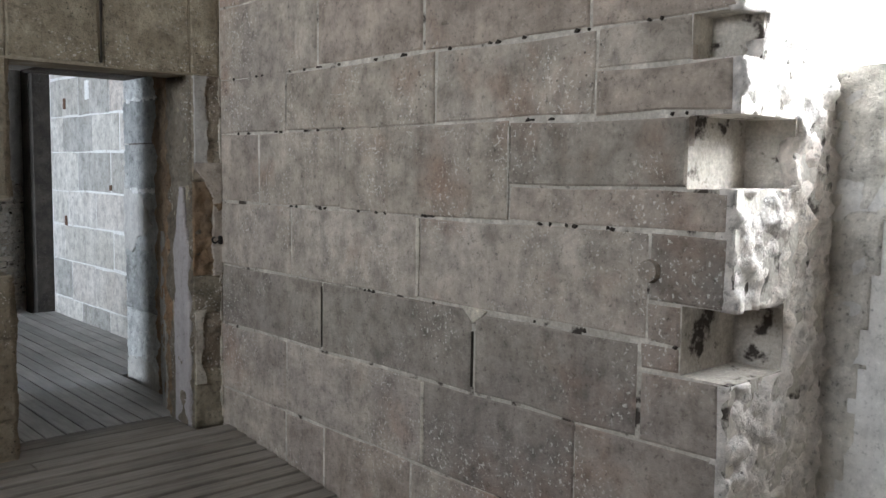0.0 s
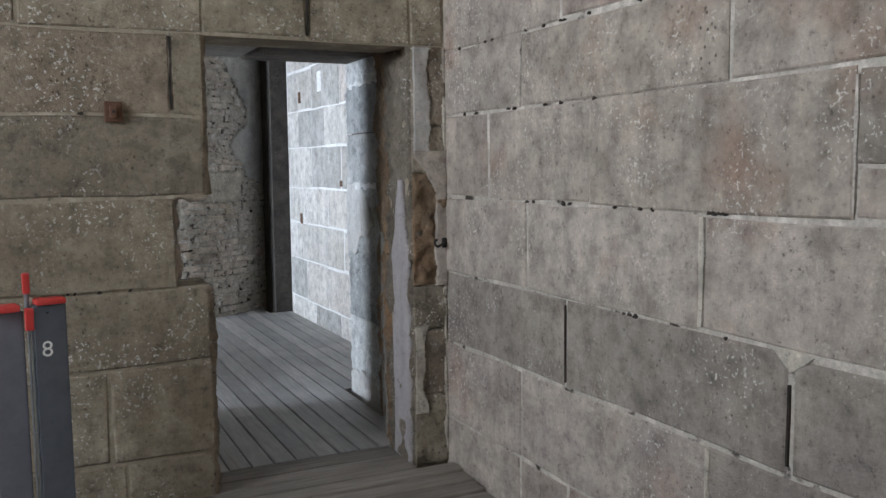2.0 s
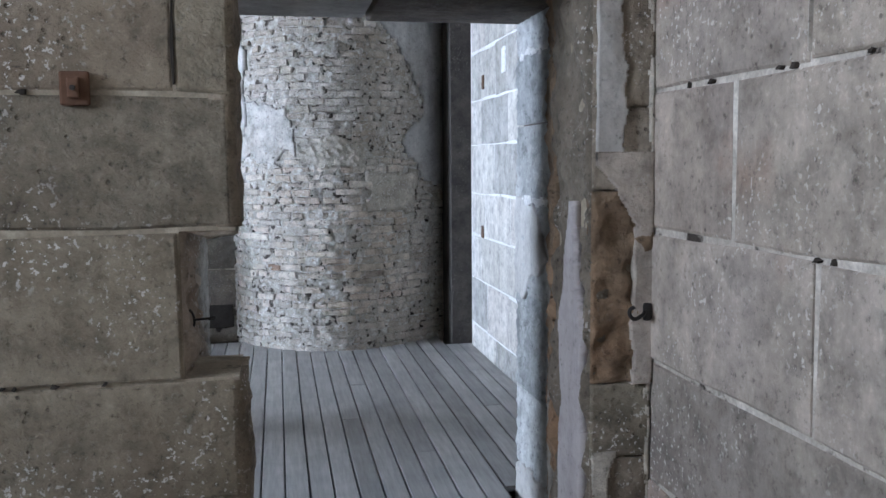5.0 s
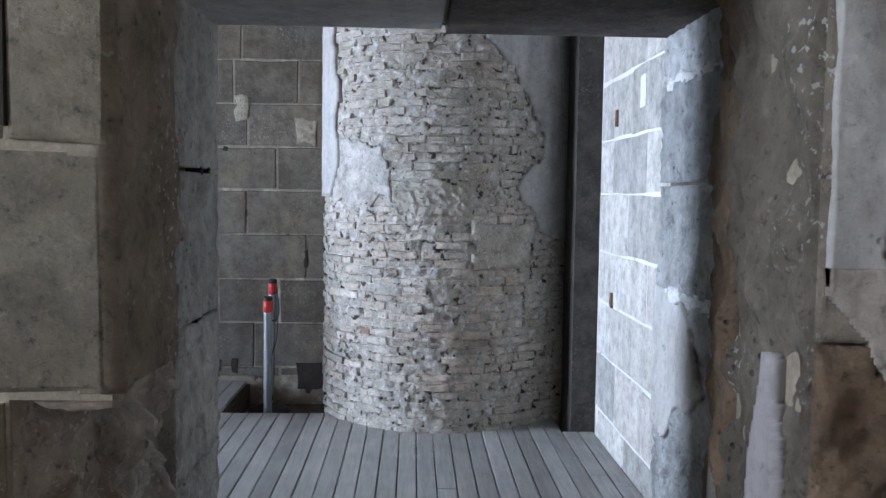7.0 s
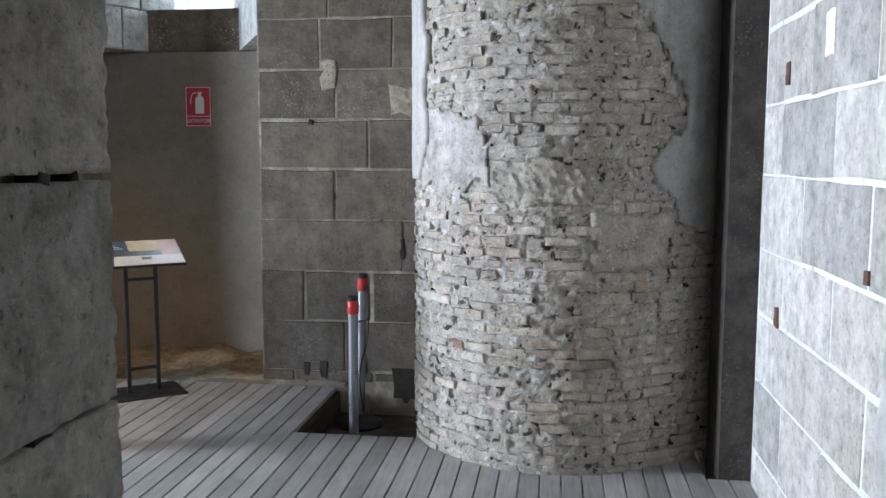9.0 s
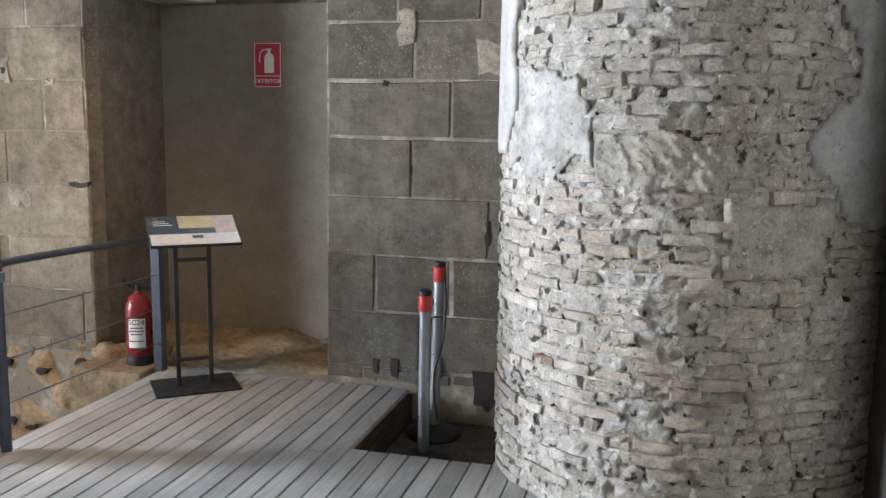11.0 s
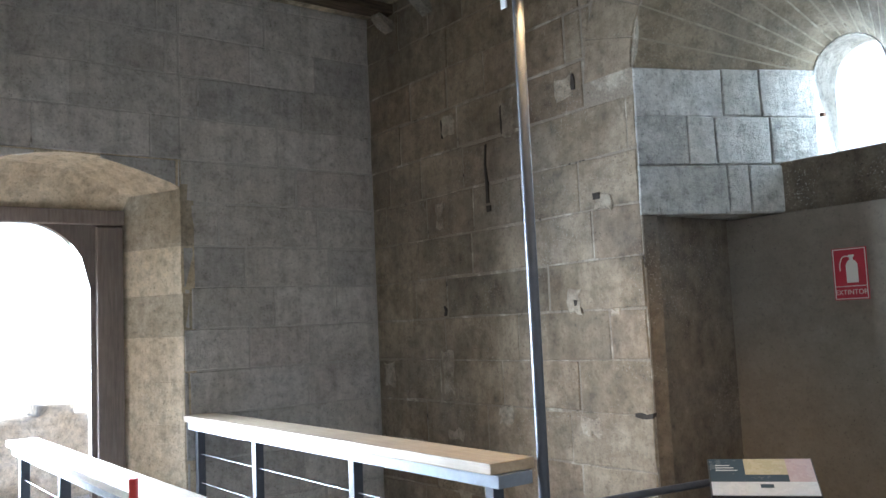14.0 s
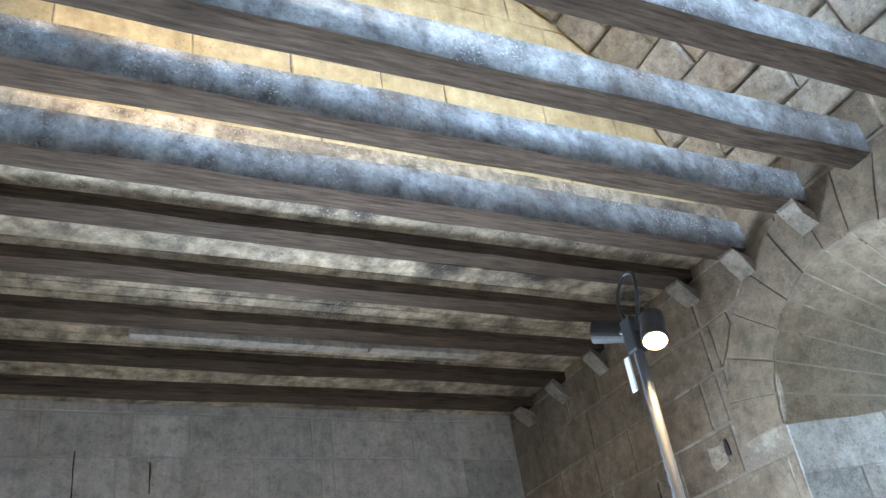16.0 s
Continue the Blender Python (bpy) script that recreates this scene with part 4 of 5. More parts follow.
west_rects = courses_of(0.8, YN - 0.01, west_levels, rng, 0.55, 1.1)
ashlar(wall_west, west_plane, under(west_rects, AY0, AY1, door_top), STONE_W, rng, joint=0.007, proud=0.006)
for u, z0, z1 in ((2.6, 3.95, 4.3), (3.55, 3.9, 4.28), (3.62, 3.2, 3.5), (2.75, 3.2, 3.5), (4.1, 3.95, 4.2)):
    verts, faces = outline_block([(u - 0.006, z0), (u + 0.008, z0), (u + 0.005, z1), (u - 0.008, z1)], -0.02, 0.012, 0.001, rng, jitter=0.006, step=0.06)
    block_object("open_joint", verts, faces, west_plane, SOCKET, wall_west)
soff = bmesh.new()
cols = [AY0 + (AY1 - AY0) * k / 20 for k in range(21)]
for a, b in zip(cols, cols[1:]):
    sa, sb = (a - AY0) / (AY1 - AY0), (b - AY0) / (AY1 - AY0)
    ia, ib = 3.7 + (5.31 - 3.7) * sa, 3.7 + (5.31 - 3.7) * sb
    v = [soff.verts.new(p) for p in ((XW - 0.005, a, door_top(a)), (XW - 0.005, b, door_top(b)), (XW - 0.42, ib, door_top(b) - 0.02), (XW - 0.42, ia, door_top(a) - 0.02), (XW - 0.6, ib, 2.83), (XW - 0.6, ia, 2.83), (XW - 0.005, a, 3.2), (XW - 0.005, b, 3.2))]
    soff.faces.new((v[0], v[1], v[2], v[3]))
    soff.faces.new((v[3], v[2], v[4], v[5]))
    soff.faces.new((v[0], v[6], v[7], v[1]))
part("arch_soffit", soff, STONE_CREAM, wall_west, "cream stone arch soffit")
for z0, z1 in zip([-0.05, 0.3, 0.72, 1.08, 1.42, 1.78, 2.12, 2.5], [0.299, 0.719, 1.079, 1.419, 1.779, 2.119, 2.499, 3.0]):
    prism("reveal_stone", [(XW - 0.001 + rng.uniform(-0.004, 0.004), AY1 + rng.uniform(-0.012, 0.004)), (XW - 0.6, 5.31), (XW - 0.6, 5.75), (XW - 0.001, AY1 + 0.1)], z0, z1, STONE_CREAM, wall_west)
    prism("reveal_stone", [(XW - 0.001, AY0), (XW - 0.001, AY0 - 0.1), (XW - 0.6, 3.4), (XW - 0.6, 3.7)], z0, z1, STONE_CREAM, wall_west)
door_frame = pane_wall("door_1", 3.66, 5.35, -0.04, 2.86, 3.98, 5.05, -0.04, 2.205, 0.08, plane_of((XW - 0.60, 0, 0), (0, 1, 0), (1, 0, 0)), DOORWOOD)
tagged(door_frame, "grey-brown wooden frame of the open arched doorway", "door frame", kind="structure")
part("frame_post", boxes((XW - 0.60, 5.09, -0.04, XW - 0.54, 5.30, 2.70), bevel=0.01), DOORWOOD, door_frame)
part("frame_post", boxes((XW - 0.60, 3.72, -0.04, XW - 0.54, 3.94, 2.70), bevel=0.01), DOORWOOD, door_frame)
part("frame_head", boxes((XW - 0.60, 3.70, 2.72, XW - 0.53, 5.31, 2.84), bevel=0.01), DOORWOOD, door_frame)
part("door_leaf", boxes((XW - 0.57, 3.93, -0.02, XW - 0.05, 3.985, 2.55), bevel=0.01), DOORWOOD, door_frame, "open wooden door leaf")

# closing walls and lids of both rooms, assumed out of view
slab("wall_south", [(-4.5, -6.3, -0.5, 2.3, -6.0, 4.0)], STONE_A, "stone wall closing the first room")
slab("wall_west_first", [(-4.8, -6.3, -0.5, -4.5, -1.75, 4.0), (-4.8, 0.75, -0.5, -4.5, 1.95, 4.0), (-4.8, -1.75, -0.5, -4.5, 0.75, 2.1), (-4.8, -1.75, 3.6, -4.5, 0.75, 4.0)], STONE_A, "unseen stone wall with an assumed opening for the fill light")
tagged(solid("ceiling_first", boxes((-4.8, -6.3, 4.0, 2.3, 1.96, 4.2)), PLASTER), "plain ceiling of the first room", "ceiling", kind="structure")

# ground below the deck, outside ground to the horizon
ground = solid("ground", boxes((-400, -400, -1.6, 400, 400, -1.4)), LIMESTONE)
tagged(ground, "pale limestone ground below and around the building", "ground", kind="structure")
terrace = slab("terrace", [(-40, -12, -1.4, XW - 0.8, 20, -0.08)], LIMESTONE, "sunlit pale terrace outside the arched door", "ground")
yard = rough_sheet("rubble_wall", plane_of((-10.5, 0, 0), (0, 1, 0), (1, 0, 0)), -2, 12, -0.2, 1.15, YARD, 0.18, 0.12, 2.2, thick=0.7, keep=lambda u, z: z < 0.95 + 0.25 * noise.noise(Vector((u * 1.3, 0, 0))))
tagged(yard, "low sunlit rubble wall across the terrace", "wall", kind="structure")

# rock foot of the north wall under the deck
foot = rough_sheet("rock_foot", plane_of((0, YN, 0), (1, 0, 0), (0, -1, 0)), XW, -2.36, -1.4, 0.09, RUBBLE, 0.09, 0.035, 4.5, thick=0.1)
tagged(foot, "rough ochre rock footing of the wall", "wall footing", kind="structure")
# dark pieces laid on the rock paint the shade of its hollows
rh = random.Random(17)
for k in range(26):
    u, z, w, h = rh.uniform(-5.6, -2.5), rh.uniform(-0.75, 0.03), rh.uniform(0.05, 0.14), rh.uniform(0.05, 0.12)
    if u < -4.1 and z > -0.3:
        continue
    pts = [(u + w * 0.5 * math.cos(t) * rh.uniform(0.6, 1.1), z + h * 0.5 * math.sin(t) * rh.uniform(0.6, 1.1)) for t in (0.3, 1.1, 2.0, 2.9, 3.8, 4.6, 5.5)]
    verts, faces = outline_block(pts, -0.05, 0.012, 0.006, rh, jitter=0.008, step=0.05)
    base = 0.09 * noise.fractal(Vector((u * 4.5, z * 4.5, 3.1)), 0.8, 2.1, 4)
    block_object("hollow_shade", [(a, b, c + base) for a, b, c in verts], faces, plane_of((0, YN, 0), (1, 0, 0), (0, -1, 0)), SOCKET, foot)
rough_sheet("rock_step", plane_of((-2.35, 0, 0), (0, 1, 0), (1, 0, 0)), 7.2, YN, -1.4, -0.02, RUBBLE, 0.05, 0.04, 4.0, parent=foot)


def mound(name, x0, x1, y0, y1, z, amount, material, parent=None, step=0.05, scale=4.0, rise=None):
    """An uneven patch of ground."""
    bm, nx, ny = bmesh.new(), max(2, int((x1 - x0) / step)), max(2, int((y1 - y0) / step))
    grid = {}
    for i in range(nx + 1):
        for k in range(ny + 1):
            x, y = x0 + (x1 - x0) * i / nx, y0 + (y1 - y0) * k / ny
            grid[i, k] = bm.verts.new((x, y, z + amount * noise.fractal(Vector((x * scale, y * scale, 1.7)), 0.9, 2.0, 4) + (rise(x, y) if rise else 0)))
    for i in range(nx):
        for k in range(ny):
            bm.faces.new((grid[i, k], grid[i + 1, k], grid[i + 1, k + 1], grid[i, k + 1])).smooth = True
    r = bmesh.ops.extrude_face_region(bm, geom=bm.faces[:])
    for v in r["geom"]:
        if isinstance(v, bmesh.types.BMVert):
            v.co.z = z - 0.4
    bmesh.ops.recalc_face_normals(bm, faces=bm.faces)
    return solid(name, bm, material, parent)


bed = mound("niche_floor", NL - 0.05, NR + 0.3, 7.34, 8.29, -0.035, 0.05, EARTH, rise=lambda x, y: 0.10 * max(0, y - 7.5))
tagged(bed, "sandy rubble floor of the niche", "niche floor", kind="structure")
ledge = solid("stone_ledge", boxes((-2.86, 7.1, -0.5, -2.345, 7.45, 0.015), bevel=0.02), RUBBLE)
tagged(ledge, "pale stone ledge beside the deck", "ledge", kind="structure")

haze = solid("backdrop_sky", boxes((9.0, -16, -1.4, 9.05, 6, 12)), SKYLIGHT)
tagged(haze, "bright white sky beyond the window", "sky", kind="structure")

# ---- pillar core ----
PX, PY, PR = 0.80, 6.69, 0.80
pillar = holder("brick_pillar", (PX, PY, -0.3), "round limewashed brick pillar with remnants of plaster", "pillar")


def on_pillar(a, z, r):
    """A place on the pillar: a in degrees from the south, towards east."""
    t, r = radians(a), r + 0.22 * min(1.0, max(0.0, a % 360 - 42) / 45) * (a % 360 < 180)
    return Vector((r * math.sin(t), -r * math.cos(t), z + 0.3))


core = bmesh.new()
ringc = []
for k in range(150):
    z = -0.3 + (3.4 * k / 120 if k <= 120 else 3.4 + 1.8 * (k - 120) / 29)
    ringc.append([core.verts.new(on_pillar(a * 1.5, z, PR - 0.013 + 0.026 * noise.fractal(Vector((a * 0.6, z * 30, 0)), 0.5, 2.2, 4))) for a in range(240)])
for lo, hi in zip(ringc, ringc[1:]):
    for a in range(240):
        core.faces.new((lo[a], lo[(a + 1) % 240], hi[(a + 1) % 240], hi[a])).smooth = True
core.faces.new(ringc[-1])
part("pillar_core", core, BRICK_CORE, pillar)


def plaster_shell(name, a0, a1, z0, z1, keep, material, out, amount=0.004, step=2.2, dz=0.03, scale=6.0, label=""):
    """A ragged coat of plaster on the pillar."""
    bm, grid = bmesh.new(), {}
    na, nz = int((a1 - a0) / step), int((z1 - z0) / dz)
    for i in range(na + 1):
        for k in range(nz + 1):
            a, z = a0 + (a1 - a0) * i / na, z0 + (z1 - z0) * k / nz
            j = noise.noise_vector(Vector((a * 0.2, z * 9, 5.0)))
            p = on_pillar(a + j.x * 0.8, z + j.y * 0.01, PR + out + amount * noise.fractal(Vector((a * scale / 70 + z * scale * 0.5, z * scale, 2.0)), 0.8, 2.0, 4))
            grid[i, k] = bm.verts.new(p)
    for i in range(na):
        for k in range(nz):
            a, z = a0 + (a1 - a0) * (i + 0.5) / na, z0 + (z1 - z0) * (k + 0.5) / nz
            w = noise.fractal(Vector((a * 0.06, z * 3.2, 8.0)), 0.9, 2.0, 3)
            if keep(a, z, w):
                bm.faces.new((grid[i, k], grid[i + 1, k], grid[i + 1, k + 1], grid[i, k + 1])).smooth = True
    bmesh.ops.delete(bm, geom=[v for v in bm.verts if not v.link_faces], context="VERTS")
    r = bmesh.ops.extrude_face_region(bm, geom=bm.faces[:])
    for v in r["geom"]:
        if isinstance(v, bmesh.types.BMVert):
            f = 1 - (out + 0.02) / PR
            v.co.x, v.co.y = v.co.x * f, v.co.y * f
    bmesh.ops.recalc_face_normals(bm, faces=bm.faces)
    return part(name, bm, material, pillar, label)


def coat_left(a, z, w):
    return (z > 1.46 and a < -58 + 4 * w - max(0, 1.75 - z) * 12) or z > 3.0


def coat_patch(a, z, w):
    return 1.40 + 0.1 * w < z < 1.80 + 0.1 * w and -62 < a < -27 + 10 * w


def coat_right(a, z, w):
    edge = np.interp(z, (1.0, 1.15, 1.25, 1.4, 1.53, 1.62, 1.75, 1.95, 2.2, 2.45, 3.0), (100, 72, 52, 43, 37, 39, 53, 49, 37, 20, -20))
    return a > edge + 4 * w


def coat_smooth(a, z, w):
    return 1.0 + 0.06 * w < z < 1.32 + 0.04 * w and 12 + 5 * w < a < 46 + 8 * w


def coat_rough(a, z, w):
    return 1.33 + 0.06 * w < z < 1.56 + 0.05 * w and -24 + 6 * w < a < 13 + 6 * w


plaster_shell("plaster_left", -115, -40, 1.40, 4.6, coat_left, PLASTER, 0.018, label="white plaster coat on the pillar's edge")
plaster_shell("plaster_patch", -66, -16, 1.25, 1.98, coat_patch, PLASTER_OLD, 0.004, 0.006, 1.2, 0.016)
plaster_shell("plaster_right", 5, 120, 0.15, 4.6, lambda a, z, w: coat_right(a, z, w), PLASTER_BLUE, 0.010, label="smooth grey plaster coat")
plaster_shell("plaster_smooth", 4, 60, 0.9, 1.42, coat_smooth, PATCH, 0.004, 0.004)
plaster_shell("hacked_patch", -34, 26, 1.2, 1.68, coat_rough, PATCH, 0.004, 0.013, 0.6, 0.010, 22.0, "hacked rough mortar patch")

# ---- things of the first room ----


def kiosk(at, turn, digit):
    """A numbered slate-grey exhibit post: two folded panels, a seam rod, a red cross of handles."""
    k = holder("exhibit_post", at, f"slate-grey folded metal exhibit post with red handles, number {digit}", "exhibit post", turn=turn)
    part("panel", boxes((0.012, -0.03, -0.03, 0.115, 0.03, 0.885), bevel=0.004), SLATE, k)
    part("panel", boxes((-0.115, 0.0, -0.03, -0.012, 0.05, 0.868), bevel=0.004), SLATE_PALE, k, "lighter slate side panel")
    bm = bmesh.new()
    rod(bm, (-0.004, -0.022, 0.0), (-0.004, -0.022, 0.82), 0.004)
    rod(bm, (0.006, -0.022, 0.0), (0.006, -0.022, 0.82), 0.004)
    part("seam_rod", bm, CABLE, k)
    part("stem", rod(bmesh.new(), (0, 0, 0.8), (0, 0, 0.97), 0.008), CABLE, k)
    for span in ((-0.011, -0.012, 0.925, 0.011, 0.012, 0.995), (0.022, -0.04, 0.886, 0.115, 0.03, 0.906), (-0.125, -0.025, 0.87, -0.025, 0.05, 0.892), (-0.013, -0.036, 0.805, 0.013, -0.012, 0.88)):
        part("red_handle", boxes(span, bevel=0.005), RED, k)
    letters("digit", digit, 0.075, pose(0.05, -0.0315, 0.735, 90, 0, 0), WHITE, k)
    part("screw", rod(bmesh.new(), (0.055, -0.029, 0.86), (0.055, -0.033, 0.86), 0.004), BLACK, k)
    return k


kiosk((-0.42, 1.373, 0.0), 12, "8")

plate = holder("iron_wall_plate", (-0.093, YD - 0.002, 1.548), "rusty iron fixing plate set in the stone wall", "wall plate")
part("plate", boxes((-0.032, -0.014, -0.038, 0.032, 0.004, 0.038), bevel=0.006), RUST, plate)
part("lug", boxes((-0.013, -0.026, -0.022, 0.013, -0.012, 0.024), bevel=0.004), RUST, plate)
part("bolt", rod(bmesh.new(), (0, -0.032, 0), (0, -0.02, 0), 0.006), IRON, plate)

hook = holder("iron_hook", (1.264, YD - 0.03, 0.992), "small black iron hook on the door jamb", "hook")
part("hook_plate", boxes((-0.006, -0.012, -0.024, 0.018, 0.0, 0.022), bevel=0.008), IRON, hook)
tube("hook_arm", [(0.0, -0.005, 0), (-0.02, -0.03, -0.006), (-0.045, -0.035, -0.012), (-0.055, -0.035, 0.008), (-0.042, -0.035, 0.018)], 0.005, IRON, hook)
staple = holder("iron_staple", (0.128, 1.765, 1.0), "small black iron staple in the hollow of the broken jamb", "staple")
tube("staple_plate", [(0.0, 0.0, 0.026), (0.008, 0.0, 0.015), (0.009, 0.0, -0.015), (0.0, 0.0, -0.026)], 0.003, IRON, staple)
tube("staple_arm", [(0.008, 0.0, 0.0), (0.05, -0.004, 0.004), (0.055, -0.004, 0.006), (0.06, 0.0, 0.003), (0.045, 0.004, -0.001)], 0.003, IRON, staple)

patch = tagged(solid("stone_plug", boxes((XA - 0.004, 1.412, 1.075, XA + 0.03, 1.485, 1.18), bevel=0.012), PLASTER), "pale mortar plug in the ashlar wall", "wall plug")
plug = tagged(solid("stone_peg", rod(bmesh.new(), (XA + 0.02, -1.03, 1.08), (XA - 0.022, -1.03, 1.08), 0.04, 0.033), STONE_A), "worn stone peg projecting from the wall", "wall peg")

# ---- things of the second room ----


def stanchion(x, y, lean, height):
    s = holder("barrier_post", (x, y, -0.2), "polished steel barrier post with red belt head, standing in the pit", "barrier post", "barrier posts in the pit")
    s.matrix_world = pose(x, y, -0.2, lean[0], lean[1], 0)
    part("base", lathe(bmesh.new(), [(0.16, 0.0), (0.16, 0.02), (0.12, 0.04), (0.05, 0.06), (0.03, 0.07)]), BLACK, s, "black domed base")
    part("tube", rod(bmesh.new(), (0, 0, 0.05), (0, 0, height - 0.05), 0.030, sides=24), CHROME, s)
    part("belt_head", lathe(bmesh.new(), [(0.030, height - 0.115), (0.035, height - 0.11), (0.035, height - 0.035), (0.031, height - 0.03)]), RED, s, "red belt cassette")
    part("cap", lathe(bmesh.new(), [(0.031, height - 0.03), (0.033, height - 0.027), (0.033, height - 0.008), (0.024, height)]), BLACK, s, "black cap")
    return s


post_a = stanchion(-0.41, 6.76, (0, 0), 0.94)
post_b = stanchion(-0.47, 7.18, (0, 1.5), 1.02)
tube("belt", [(0.032, -0.03, 0.95), (0.05, -0.04, 0.85), (0.04, -0.045, 0.72), (-0.02, -0.045, 0.70), (-0.03, -0.03, 0.66)], 0.006, BLACK, post_b)
tube("belt_tail", [(0.036, -0.01, 0.96), (0.045, -0.02, 0.6), (0.0, -0.036, 0.35), (0.03, -0.036, 0.1)], 0.005, BLACK, post_b)

stand = holder("info_stand", (-1.915, 7.035, 0.0), "black metal reading stand with a tilted printed panel", "information stand", turn=39)
part("base_plate", boxes((-0.245, -0.18, 0.0, 0.245, 0.18, 0.012), bevel=0.003), BLACK, stand)
for x in (-0.095, 0.095):
    part("leg", boxes((x - 0.0125, -0.0125, 0.01, x + 0.0125, 0.0125, 0.93), bevel=0.002), BLACK, stand)
for z in (0.16, 0.76):
    part("cross_bar", boxes((-0.085, -0.011, z, 0.085, 0.011, z + 0.022), bevel=0.002), BLACK, stand)
TILT = pose(0.01, -0.02, 0.945, 26, 0, 0) @ Matrix.Diagonal((0.88, 0.82, 1, 1))


def tilted(*span, bevel=0.0):
    bm = boxes(span, bevel=bevel)
    bm.transform(TILT)
    return bm


part("panel_tray", tilted(-0.29, -0.19, -0.014, 0.29, 0.19, 0.004, bevel=0.004), BLACK, stand)
part("panel_print", tilted(-0.282, -0.182, 0.004, 0.282, -0.05, 0.0065), PANEL_WHITE, stand, "white text area")
part("panel_print", tilted(-0.282, -0.05, 0.004, -0.09, 0.182, 0.0066), PANEL_NAVY, stand, "navy title area")
part("panel_print", tilted(-0.09, 0.02, 0.004, 0.14, 0.182, 0.0067), PANEL_CREAM, stand, "cream drawing")
part("panel_print", tilted(-0.09, -0.05, 0.004, 0.14, 0.02, 0.0068), PANEL_NAVY, stand)
part("panel_print", tilted(0.14, -0.05, 0.004, 0.282, 0.182, 0.0069), PANEL_PINK, stand, "pale pink photograph")
part("panel_mark", tilted(-0.02, -0.11, 0.0065, 0.05, -0.075, 0.0078), PANEL_NAVY, stand)
for k in range(3):
    part("text_bar", tilted(-0.25, 0.06 + 0.025 * k, 0.0066, -0.13 - 0.02 * k, 0.068 + 0.025 * k, 0.0074), PANEL_WHITE, stand)

ext = holder("fire_extinguisher", (-2.485, 7.33, 0.015), "dark red fire extinguisher with a white label on a stone ledge", "fire extinguisher", turn=20)
part("cylinder", lathe(bmesh.new(), [(0.078, 0.0), (0.084, 0.01), (0.084, 0.36), (0.078, 0.40), (0.055, 0.44), (0.028, 0.46), (0.026, 0.475)]), RED_PAINT, ext)
part("foot_ring", lathe(bmesh.new(), [(0.086, 0.0), (0.088, 0.005), (0.088, 0.055), (0.085, 0.06)]), BLACK, ext, "black foot ring")
part("valve", rod(bmesh.new(), (0, 0, 0.47), (0, 0, 0.515), 0.02), BLACK, ext)
part("lever", boxes((-0.075, -0.012, 0.515, 0.04, 0.012, 0.526), bevel=0.003), BLACK, ext)
tube("handle", [(0.0, 0, 0.50), (-0.05, 0, 0.505), (-0.085, 0, 0.54), (-0.10, 0, 0.545)], 0.008, BLACK, ext)
tube("hose", [(0.02, 0, 0.49), (0.09, -0.01, 0.48), (0.118, -0.01, 0.40), (0.115, 0, 0.25), (0.105, 0, 0.12)], 0.011, BLACK, ext)
part("nozzle", rod(bmesh.new(), (0.105, 0, 0.06), (0.104, 0, 0.14), 0.016, 0.011), BLACK, ext)
lab = bmesh.new()
ringv = [[lab.verts.new((0.0853 * math.sin(a), -0.0853 * math.cos(a), z)) for a in (radians(-38 + 76 * k / 10) for k in range(11))] for z in (0.12, 0.31)]
for k in range(10):
    lab.faces.new((ringv[0][k], ringv[0][k + 1], ringv[1][k + 1], ringv[1][k]))
label_part = part("label", lab, WHITE, ext, "white paper label")
letters("label_text", "SC24", 0.048, pose(0, -0.0862, 0.285, 90, 0, 0), BLACK, ext)
for z, w in ((0.245, 0.04), (0.225, 0.045), (0.205, 0.035), (0.16, 0.042)):
    part("label_bar", boxes((-w, -0.0862, z, w, -0.076, z + 0.007)), SLATE_PALE, ext)

sign = holder("extinguisher_sign", (-2.013, 8.27, 1.975), "red and white fire extinguisher wall sign", "sign")
part("sign_plate", boxes((-0.108, -0.002, -0.158, 0.108, 0.003, 0.158), bevel=0.0008), SIGNRED, sign)
for s in ((-0.102, -0.004, 0.148, 0.102, -0.001, 0.153), (-0.102, -0.004, -0.153, 0.102, -0.001, -0.148), (-0.102, -0.004, -0.148, -0.097, -0.001, 0.148), (0.097, -0.004, -0.148, 0.102, -0.001, 0.148), (-0.097, -0.004, -0.078, 0.097, -0.001, -0.073)):
    part("sign_border", boxes(s), WHITE, sign)
icon = lathe(bmesh.new(), [(0.034, -0.055), (0.037, -0.05), (0.037, 0.055), (0.026, 0.075), (0.012, 0.085), (0.012, 0.10), (0.02, 0.105), (0.016, 0.115)], sides=16)
icon.transform(Matrix.Translation((0.012, -0.002, 0.0)) @ Matrix.Diagonal((1, 0.04, 1, 1)))
part("sign_symbol", icon, WHITE, sign)
hose_icon = tube("sign_hose", [(0.0, -0.0025, 0.105), (-0.035, -0.0025, 0.105), (-0.058, -0.0025, 0.07), (-0.062, -0.0025, 0.02)], 0.0035, WHITE, sign)
letters("sign_text", "EXTINTOR", 0.042, pose(0, -0.0035, -0.113, 90, 0, 0), WHITE, sign)

# bench rail along the north edge of the walkway
rail = holder("bench_railing", (-4.15, 5.72, 0.0), "grey steel railing with four cables and a pale pine top board", "railing", "walkway railings")


def rail_at(x0, y0, z0, x1, y1, z1, bevel=0.004):
    return boxes((x0 + 4.15, y0 - 5.72, z0, x1 + 4.15, y1 - 5.72, z1), bevel=bevel)


